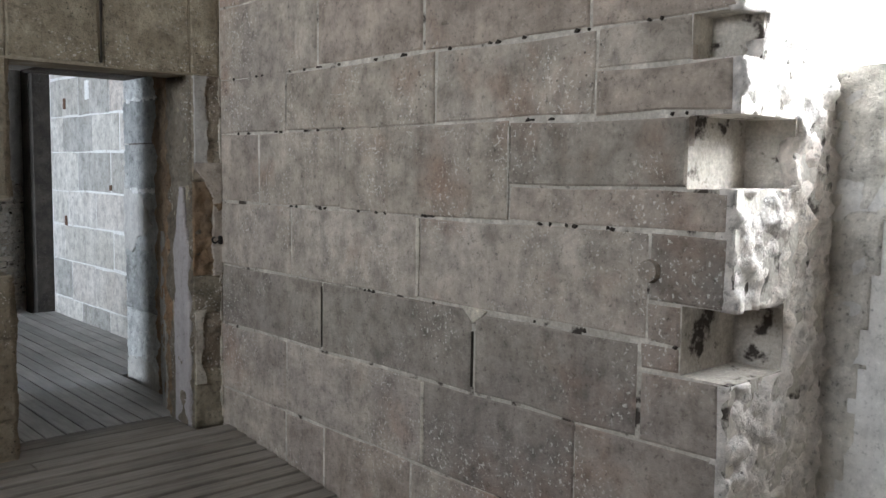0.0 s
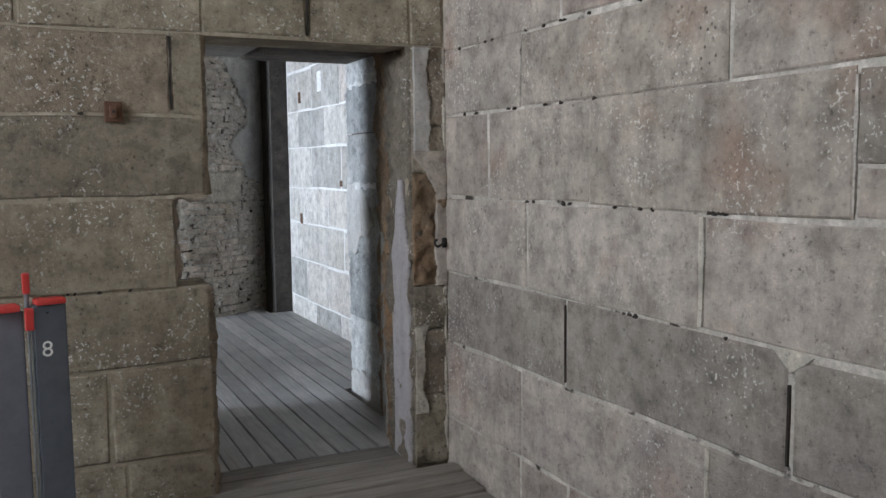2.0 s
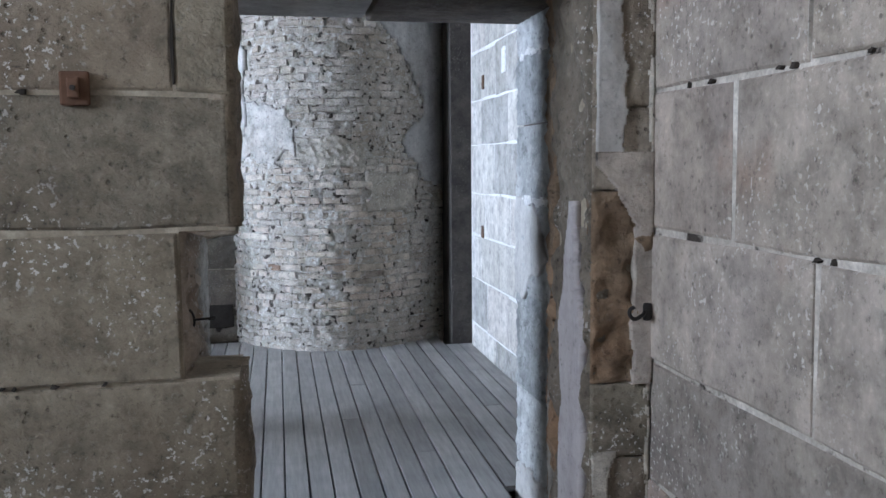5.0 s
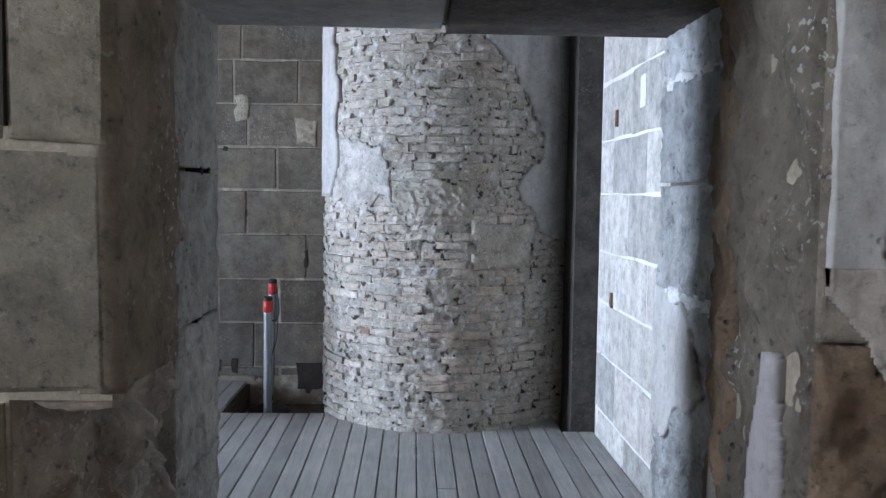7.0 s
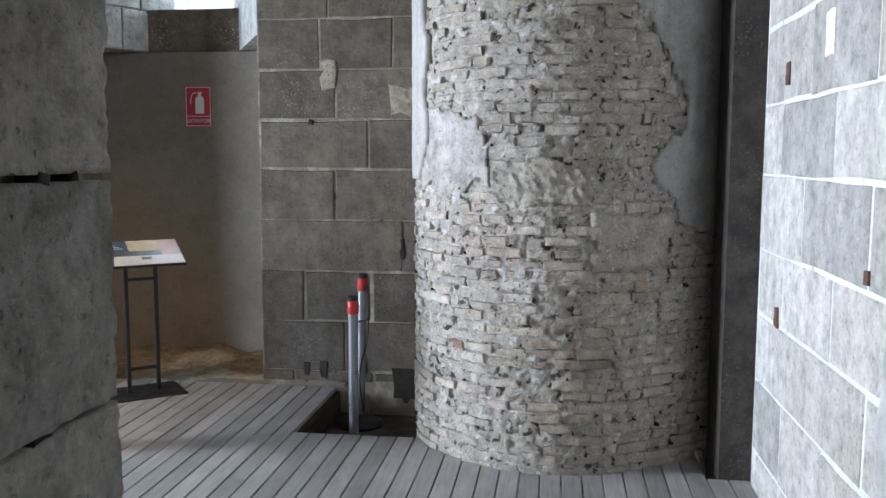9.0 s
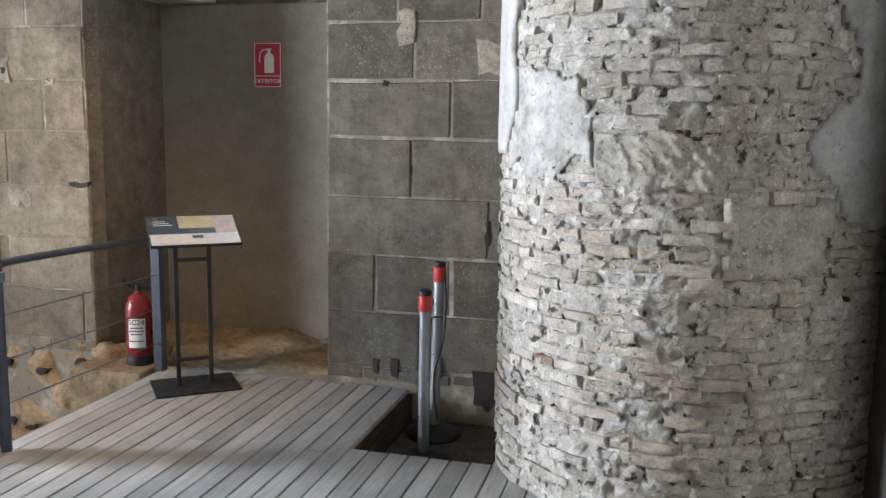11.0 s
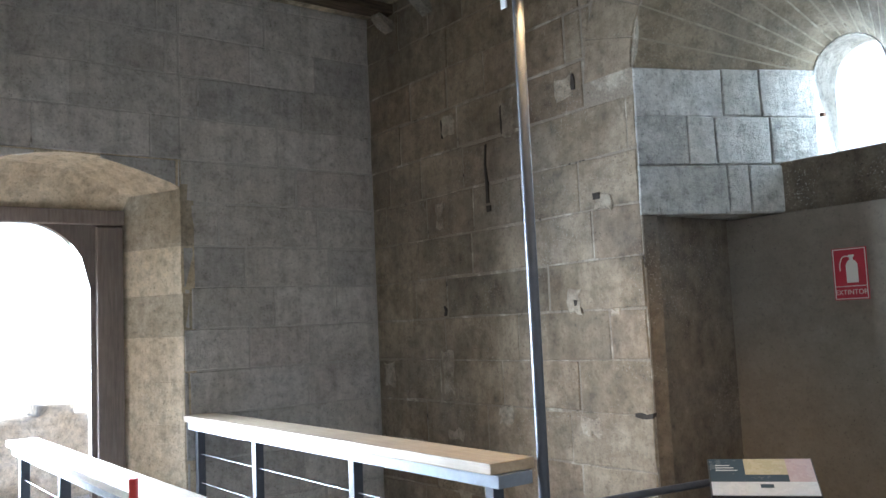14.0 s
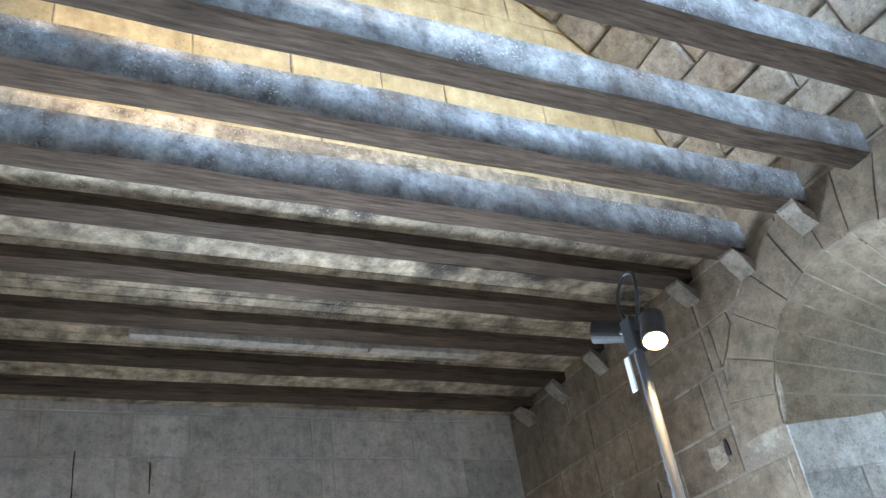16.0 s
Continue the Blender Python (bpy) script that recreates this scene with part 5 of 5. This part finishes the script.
part("top_board", rail_at(-6.0, 5.575, 1.115, -2.26, 5.835, 1.165, 0.006), PINE, rail, "pale pine top board")
part("top_bar", rail_at(-5.98, 5.60, 1.055, -2.24, 5.80, 1.113, 0.003), STEEL_PALE, rail)
for x in (-5.96, -4.90, -3.60, -2.38):
    part("post", rail_at(x - 0.03, 5.66, -0.15, x + 0.03, 5.72, 1.06), STEEL, rail)
for z in (0.22, 0.43, 0.64, 0.86):
    part("cable", rod(bmesh.new(), (-5.96 + 4.15, -0.03, z), (-2.38 + 4.15, -0.03, z), 0.004, sides=8), CABLE, rail)

side = holder("side_railing", (-2.3, 5.8, 0.0), "grey steel side railing with a round handrail beside the deck", "railing", "walkway railings")
part("post", boxes((-0.03, -0.03, -0.15, 0.03, 0.03, 0.89), bevel=0.004), STEEL, side)
part("end_post", boxes((-0.03, 1.44, -0.15, 0.03, 1.5, 0.84), bevel=0.004), STEEL, side)
tube("handrail", [(-0.18, -0.06, 0.905), (-0.06, -0.05, 0.895), (0.0, 0.02, 0.895), (-0.01, 0.3, 0.89), (-0.03, 1.5, 0.845)], 0.02, STEEL, side)
part("rail_bracket", boxes((0.03, -0.02, 0.84, 0.16, 0.01, 0.885), bevel=0.003), STEEL_PALE, side)
for z in (0.2, 0.42, 0.64):
    part("cable", rod(bmesh.new(), (0, 0, z), (0, 1.47, z - 0.02), 0.004, sides=8), CABLE, side)

spot = holder("lamp_pole", (-2.235, 5.86, -0.15), "tall grey steel pole carrying two spotlights, one lit warm", "spotlight pole")
part("pole", rod(bmesh.new(), (0, 0, 0), (0, 0, 3.72), 0.026, sides=18), STEEL, spot)
part("clamp", boxes((-0.04, -0.04, 3.60, 0.04, 0.04, 3.78), bevel=0.01), BLACK, spot)


def head(name, base, way, lit):
    base, way = Vector(base), Vector(way).normalized()
    body_part = part(name, rod(bmesh.new(), base - way * 0.06, base + way * 0.11, 0.058, 0.066, sides=22), BLACK, spot, "lit warm spotlight head" if lit else "dark spotlight head")
    part("spot_lens", rod(bmesh.new(), base + way * 0.1, base + way * 0.113, 0.056, sides=22), GLOW if lit else LENS, body_part)
    part("spot_yoke", rod(bmesh.new(), base, (0, 0, 3.7), 0.014), BLACK, spot)


head("spot_head", (0.17, -0.02, 3.66), (0.25, -0.35, -0.9), True)
head("spot_head", (-0.17, 0.03, 3.80), (-0.75, -0.55, 0.35), False)
tube("lamp_cable", [(-0.03, 0, 3.75), (-0.06, 0.02, 3.95), (0.06, 0.02, 4.02), (0.10, 0.0, 3.86), (0.04, 0, 3.74)], 0.01, BLACK, spot)
part("tag", boxes((-0.09, -0.03, 3.42, -0.05, -0.02, 3.60), bevel=0.004), BOXGREY, spot, "pale hanging tag")
lamp("spot_glow", "SPOT", look((-2.03, 5.80, 3.40), (-3.05, 6.95, 0.0)), 85, (1.0, 0.62, 0.28), cone=(radians(76), 0.9, 0.04))
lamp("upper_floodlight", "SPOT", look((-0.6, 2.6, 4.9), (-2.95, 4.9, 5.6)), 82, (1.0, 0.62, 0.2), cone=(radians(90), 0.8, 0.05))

encl = holder("wall_box", (-4.46, YN - 0.1, -0.42), "pale grey enclosure box low on the rock wall", "electrical box")
part("box_body", boxes((-0.26, -0.04, -0.18, 0.26, 0.12, 0.18), bevel=0.012), BOXGREY, encl)
part("box_lid", boxes((-0.255, -0.052, -0.175, 0.255, -0.041, 0.175), bevel=0.004), BOXGREY, encl)

# the second bench rail with its exhibit post
bench = holder("bench_railing", (-4.2, 4.40, 0.0), "grey steel railing with a pale board, beside a numbered post", "railing", "walkway railings")
part("top_board", boxes((-1.7, -0.10, 1.085, 1.68, 0.10, 1.125), bevel=0.006), PINE, bench, "pale pine top board")
part("top_bar", boxes((-1.7, -0.06, 1.025, 1.60, 0.06, 1.083), bevel=0.003), STEEL, bench)
for x in (-1.6, -0.5, 0.6, 1.55):
    part("post", boxes((x - 0.03, -0.03, 0.0, x + 0.03, 0.03, 1.03), bevel=0.004), STEEL, bench)
for z in (0.22, 0.43, 0.64, 0.86):
    part("cable", rod(bmesh.new(), (-1.6, 0, z), (1.55, 0, z), 0.004, sides=8), CABLE, bench)
k7 = kiosk((-2.62, 4.16, 0.02), 52, "7")
k7.matrix_world = pose(-2.62, 4.16, 0.02, 0, 0, 52) @ Matrix.Diagonal((1.25, 1.25, 1.25, 1))

# ---- ceiling: beams, corbels, boards, upper vault ----
ceiling = solid("ceiling", boxes((XW, 0.8, 4.70, -2.75, YN, 4.9)), BOARDS)
tagged(ceiling, "old limed ceiling boards between the beams", "ceiling", kind="structure")
strips = bmesh.new()
r2 = random.Random(8)
x = XW + 0.02
while x < -2.9:
    w = r2.uniform(0.1, 0.2)
    boxes((x, 0.8, 4.685 - r2.uniform(0, 0.012), min(x + w, -2.76), YN - 0.01, 4.701), bm=strips)
    x += w + 0.012
part("ceiling_boards", strips, BOARDS, ceiling)
for k, x in enumerate((-5.66, -5.08, -4.46, -3.88, -3.31, -2.76, -2.2, -1.7, -1.14, -0.58, -0.02, 0.54, 1.1)):
    z = 4.60 if x < -3 else 4.52
    b = holder("ceiling_beam", (x, 5.2, z), "old dark timber ceiling beam with a worn lower edge", "beam", "ceiling beams")
    bm = bmesh.new()
    ny, prof = 44, ((-0.085, 0.0), (-0.05, -0.004), (0.05, -0.004), (0.085, 0.0), (0.092, 0.1), (0.09, 0.22), (-0.09, 0.22), (-0.092, 0.1))
    ringsb = []
    for s in range(ny + 1):
        y = -4.4 + (YN - 5.2 + 4.4 + 0.1) * s / ny
        ringsb.append([bm.verts.new(Vector((px, y, pz)) + wobble((x * 3 + px * 4, y * 1.4, pz * 4 + k), 1.0, 0.014)) for px, pz in prof])
    for lo, hi in zip(ringsb, ringsb[1:]):
        for i in range(8):
            bm.faces.new((lo[i], lo[(i + 1) % 8], hi[(i + 1) % 8], hi[i]))
    bm.faces.new(ringsb[0]), bm.faces.new(ringsb[-1][::-1])
    bmesh.ops.recalc_face_normals(bm, faces=bm.faces)
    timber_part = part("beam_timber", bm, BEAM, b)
    timber_part.data.materials.append(LIMED_LIT)
    # east faces of the open beams carry the side with light in its colour
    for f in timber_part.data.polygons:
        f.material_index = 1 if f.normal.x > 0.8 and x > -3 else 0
    if x < -2:
        c = holder("corbel", (x + 0.02, YN, z - 0.1), "small broken stone corbel under a beam end", "corbel", "corbels on the wall")
        cb = bmesh.new()
        pr = [(0.0, 0.02), (-0.14, 0.095), (-0.15, 0.07), (-0.09, 0.0), (0.0, -0.07)]
        vs = [[cb.verts.new((dx + r2.uniform(-0.012, 0.012), y2, z2 + r2.uniform(-0.01, 0.01))) for y2, z2 in pr] for dx in (-0.07, 0.07)]
        cb.faces.new(vs[0]), cb.faces.new(vs[1][::-1])
        for i in range(5):
            cb.faces.new((vs[0][i], vs[1][i], vs[1][(i + 1) % 5], vs[0][(i + 1) % 5]))
        bmesh.ops.recalc_face_normals(cb, faces=cb.faces)
        part("corbel_stone", cb, STONE_VAULT, c)
# whitewashed board strips between the beams, not lights
for x, y0, y1 in ((-4.70, 3.75, 5.45), (-4.68, 5.47, 6.38)):
    t = tagged(solid("lamp_strip", boxes((x - 0.05, y0, 4.60, x + 0.05, y1, 4.70), bevel=0.006), PLASTER_OLD), "pale whitewashed board strip between beams", "ceiling light", "lamp strips")

upper = new("wall_upper")
tagged(upper, "upper ochre ashlar wall above the open beams", "wall", kind="structure")
up_plane = plane_of((-2.95, 0, 0), (0, 1, 0), (1, 0, 0))
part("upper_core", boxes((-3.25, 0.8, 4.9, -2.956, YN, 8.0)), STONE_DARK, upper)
ashlar(upper, up_plane, [[(a, lo), (b, lo), (b, hi), (a, hi)] for a, b, lo, hi in courses_of(0.8, YN, [4.9, 5.2, 5.52, 5.86, 6.2, 6.55, 6.9, 7.3, 8.0], rng, 0.4, 0.8) ], STONE_YELLOW, rng, joint=0.005)
vb = bmesh.new()
rowsb = []
for s in range(41):
    a = math.pi * 0.62 * s / 40
    y, z = YN + 0.02 - 2.5 * (1 - math.cos(a)), 4.9 + 2.3 * math.sin(a)
    rowsb.append([vb.verts.new(Vector((-2.95 + 4.9 * i / 60, y, z)) + Vector((0, 1, -1)) * 0.05 * noise.fractal(Vector((i * 0.35, s * 0.5, 0)), 0.8, 2, 4)) for i in range(61)])
for lo, hi in zip(rowsb, rowsb[1:]):
    for i in range(60):
        vb.faces.new((lo[i], lo[i + 1], hi[i + 1], hi[i])).smooth = True
bmesh.ops.recalc_face_normals(vb, faces=vb.faces)
part("vault_shell", vb, STONE_VAULT, upper, "rough vault masonry")


def vault_point(x, a, lift):
    """A place on the upper vault: a in radians up its curve, lift towards the room."""
    way = Vector((0, -math.cos(a), -math.sin(a)))
    return Vector((x, YN + 0.02 - 2.5 * (1 - math.cos(a)), 4.9 + 2.3 * math.sin(a))) + way * lift


rv = random.Random(12)
turns = [0.0, 0.13, 0.27, 0.42, 0.56, 0.71, 0.86, 1.02, 1.2, 1.4]
for a0, a1 in zip(turns, turns[1:]):
    x = -2.9 + rv.uniform(-0.3, 0)
    while x < 1.95:
        wide = rv.uniform(0.35, 0.75)
        x0, x1 = max(x, -2.93) + 0.006, min(x + wide, 1.96) - 0.006
        x += wide
        if x1 - x0 < 0.1:
            continue
        e, lift = 0.005, 0.05 + rv.uniform(-0.012, 0.016)
        rim = [(x0, a0 + e), ((x0 + x1) / 2, a0 + e), (x1, a0 + e), (x1, a1 - e), ((x0 + x1) / 2, a1 - e), (x0, a1 - e)]
        rim = [(p + rv.uniform(-0.012, 0.012), q + rv.uniform(-0.005, 0.005)) for p, q in rim]
        cx, ca = (x0 + x1) / 2, (a0 + a1) / 2
        verts = [vault_point(p, q, -0.04) for p, q in rim] + [vault_point(p, q, lift - 0.014) for p, q in rim]
        verts += [vault_point(cx + (p - cx) * 0.93, ca + (q - ca) * 0.88, lift + rv.uniform(-0.006, 0.006)) for p, q in rim] + [vault_point(cx, ca, lift + 0.006)]
        faces = [(r * 6 + k, r * 6 + (k + 1) % 6, r * 6 + 6 + (k + 1) % 6, r * 6 + 6 + k) for r in (0, 1) for k in range(6)] + [(12 + k, 12 + (k + 1) % 6, 18) for k in range(6)]
        block_object("vault_stone", verts, faces, Matrix.Identity(4), STONE_GREY_VAULT, upper)
# flat near-black piece paints the shade of a beam socket
for u, z, w, h in ((4.19, 5.2, 0.42, 0.15),):
    verts, faces = outline_block([(u - w / 2, z - h / 2), (u + w / 2, z - h / 2), (u + w / 2, z + h / 2), (u - w / 2, z + h / 2)], -0.03, 0.014, 0.003, rng, jitter=0.014, step=0.05)
    block_object("socket_shade", verts, faces, up_plane, SOCKET, upper)
    part("beam_stub", rod(bmesh.new(), (-2.99, u + 0.02, z - 0.02), (-2.915, u + 0.02, z - 0.02), 0.05, 0.045), RUST, upper, "rotten beam stub in its socket")
slab("wall_upper_south", [(XW - 0.8, 0.5, 3.9, 2.3, 0.8, 8.0), (2.0, 0.8, 3.9, 2.3, 3.6, 8.0), (2.0, 5.6, 4.9, 2.3, 8.0, 8.0), (2.0, 3.6, 4.9, 2.3, 5.6, 5.6), (2.0, 3.6, 7.0, 2.3, 5.6, 8.0), (-3.25, 7.9, 4.95, 2.3, 8.2, 8.0)], STONE_N, "upper walls closing the room, with a window")
# unseen lid added to block sun from above
tagged(solid("roof", boxes((-3.25, 0.5, 8.0, 2.3, 8.2, 8.2)), STONE_DARK), "unseen roof over the upper vault, keeps the sun out", "roof", kind="structure")

# ---- floors, bricks: many alike pieces ----
floor_b = new("floor_deck")
tagged(floor_b, "weathered grey timber deck of narrow boards", "floor", kind="structure")
PITCH = 0.102
rp = random.Random(21)


def ramp_z(y):
    """Height of the first room's floor, which falls gently away from the doorway."""
    return -0.1 * (1.6 - max(y, -1.2)) if y < 1.6 else 0.0


def board(parent, x0, y0, x1, y1, material, top=0.0):
    bm = boxes((x0, y0, top - 0.028, x1, y1, top + rp.uniform(-0.0015, 0.0015)))
    bmesh.ops.bevel(bm, geom=[e for e in bm.edges if all(v.co.z > top - 0.01 for v in e.verts)], offset=0.003, segments=1, affect="EDGES")
    return solid("board", bm, material, parent)


x = XB - 0.004
while x > XW - 0.5:
    x0, x1 = x - PITCH + 0.007, x
    mid = (x0 + x1) / 2
    starts = 1.96 if 0.09 < mid < 1.25 else (YB + 0.01 if mid > -6 else 3.98)
    if abs(mid - PX) < PR + 0.02:
        ends = PY - math.sqrt(max(0.0, (PR + 0.012) ** 2 - min(abs(mid - PX) + 0.045, PR) ** 2)) if mid > 0.06 else 6.36
    elif mid > PX:
        ends = 5.94
    elif mid > -0.645:
        ends = 6.36
    elif mid > -2.33:
        ends = 7.36
    else:
        ends = 5.70
    if 1.25 < mid < 1.3:
        starts = 2.6
    cut = rp.uniform(starts + 0.7, ends - 0.5) if rp.random() < 0.55 else None
    spans = [(starts, ends)] if cut is None else [(starts, cut - 0.002), (cut + 0.002, ends)]
    for a, b in spans:
        board(floor_b, x0, a, x1, b, DECK)
    x -= PITCH
part("deck_joist", boxes((-6.5, 5.60, -0.2, -2.33, 5.68, -0.03), (-0.70, 6.30, -0.25, 0.1, 6.35, -0.03), (-0.70, 6.36, -0.25, -0.65, 7.36, -0.03), (-2.36, 5.7, -0.2, -2.30, 7.3, -0.03), (-6.5, YB, -0.4, -6.45, 5.6, -0.03)), BEAM, floor_b)
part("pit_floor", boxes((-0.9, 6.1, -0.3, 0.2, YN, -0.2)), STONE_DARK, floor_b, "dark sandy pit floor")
part("deck_underlay", boxes((-6.0, 1.97, -0.3, XB, 5.58, -0.06)), BLACK, floor_b)

floor_a = new("floor_boards")
tagged(floor_a, "worn brown-grey floorboards of the first room", "floor", kind="structure")
y = 1.948
while y > -5.9:
    wide = 0.13 if y > 1.9 else PITCH
    east = XA - 0.01 if y <= YD else 1.10
    west = -4.48 if y - wide <= YD - 0.02 else 0.2
    cut = rp.uniform(-1.5, 0.6) if rp.random() < 0.5 and west < -4 else None
    for a, b in ([(west, east)] if cut is None else [(west, cut - 0.002), (cut + 0.002, east)]):
        board(floor_a, a, y - wide + 0.006, b, y, DECK_A, ramp_z(y - wide / 2))
    y -= wide
part("floor_underlay", boxes((-4.5, -6.0, -0.5, XA, 1.96, -0.34)), BLACK, floor_a)

# pillar bricks: courses of 55 mm
rb = random.Random(4)
joined_v, joined_f = [], []
hole_v, hole_f = [], []
kept = 0
course, z = 0, -0.02
while z < 3.05:
    h = 0.055
    a = -112 + (7 if course % 2 else 0) + rb.uniform(-2, 2)
    while a < 92:
        wide = rb.choice((13.5, 14.5, 12.5, 7.0, 10.0)) * rb.uniform(0.9, 1.1)
        mid, zc = a + wide / 2, z + h / 2
        w = noise.fractal(Vector((mid * 0.06, zc * 3.2, 8.0)), 0.9, 2.0, 3)
        hidden = coat_left(mid, zc, w) or coat_patch(mid, zc, w) or coat_right(mid, zc, w) and mid > 20 or coat_smooth(mid, zc, w) or coat_rough(mid, zc, w)
        if not hidden and rb.random() < 0.13:
            hs, hv = len(hole_v), rb.uniform(0.008, 0.019)
            spots = [(a + rb.uniform(-0.3, 0.3), z + rb.uniform(0, 0.012)), (a + hv * 70 * rb.uniform(0.5, 1), z + rb.uniform(0, 0.008)), (a + hv * 70, z + hv), (a + rb.uniform(0, 0.6), z + hv * rb.uniform(1.0, 1.9))]
            hole_v += [on_pillar(p, q, r) for r in (PR - 0.02, PR + 0.005) for p, q in spots]
            hole_f += [(hs + 4, hs + 5, hs + 6, hs + 7)] + [(hs + i, hs + (i + 1) % 4, hs + 4 + (i + 1) % 4, hs + 4 + i) for i in range(4)]
        if not hidden and rb.random() > 0.055:
            gap = 0.35 + (1.6 if rb.random() < 0.08 else rb.uniform(0, 0.45))
            out, j = PR + rb.uniform(-0.013, 0.010), 0.005
            e0, e1 = a + gap, a + wide - gap
            wave = 0.012 * noise.noise(Vector((mid * 0.05, z * 2, 3)))
            zz0, zz1 = z + wave + 0.003 + rb.uniform(0, 0.006), z + wave + h - 0.003 - rb.uniform(0, 0.007)
            verts = []
            for aa, za, rr in [(t, q, PR - 0.03) for t, q in ((e0, zz0), (e1, zz0), (e1, zz1), (e0, zz1))] + [(t, q, out - 0.006) for t, q in ((e0, zz0), (mid, zz0), (e1, zz0), (e1, zz1), (mid, zz1), (e0, zz1))] + [(t, q, out + rb.uniform(-0.002, 0.002)) for t, q in ((e0 + 0.4, zz0 + 0.006), (mid, zz0 + j), (e1 - 0.4, zz0 + 0.006), (e1 - 0.4, zz1 - 0.006), (mid, zz1 - j), (e0 + 0.4, zz1 - 0.006))]:
                verts.append(on_pillar(aa + rb.uniform(-0.8, 0.8), za + rb.uniform(-0.0065, 0.0065), rr))
            faces = [(0, 1, 6, 5, 4), (1, 2, 7, 6), (2, 3, 9, 8, 7), (3, 0, 4, 9)]
            faces += [(4 + i, 4 + (i + 1) % 6, 10 + (i + 1) % 6, 10 + i) for i in range(6)]
            faces += [(10, 11, 14, 15), (11, 12, 13, 14)]
            if 0.25 < zc < 1.45 and -75 < mid < 45 and kept < 300:
                kept += 1
                me = bpy.data.meshes.new("brick")
                me.from_pydata(verts, [], faces)
                me.materials.append(BRICK_RED if rb.random() < 0.015 else BRICK)
                ob = new("brick", me)
                ob.parent = pillar
            else:
                s = len(joined_v)
                joined_v += verts
                joined_f += [tuple(i + s for i in f) for f in faces]
        a += wide
    z += h
    course += 1
me = bpy.data.meshes.new("brickwork")
me.from_pydata(joined_v, [], joined_f)
me.materials.append(BRICK)
ob = new("brickwork", me)
ob.parent = pillar
tagged(ob, kind="stuff")

me = bpy.data.meshes.new("lost_mortar")
me.from_pydata(hole_v, [], hole_f)
me.materials.append(SOCKET)
ob = new("lost_mortar", me)
ob.parent = pillar
tagged(ob, kind="stuff")
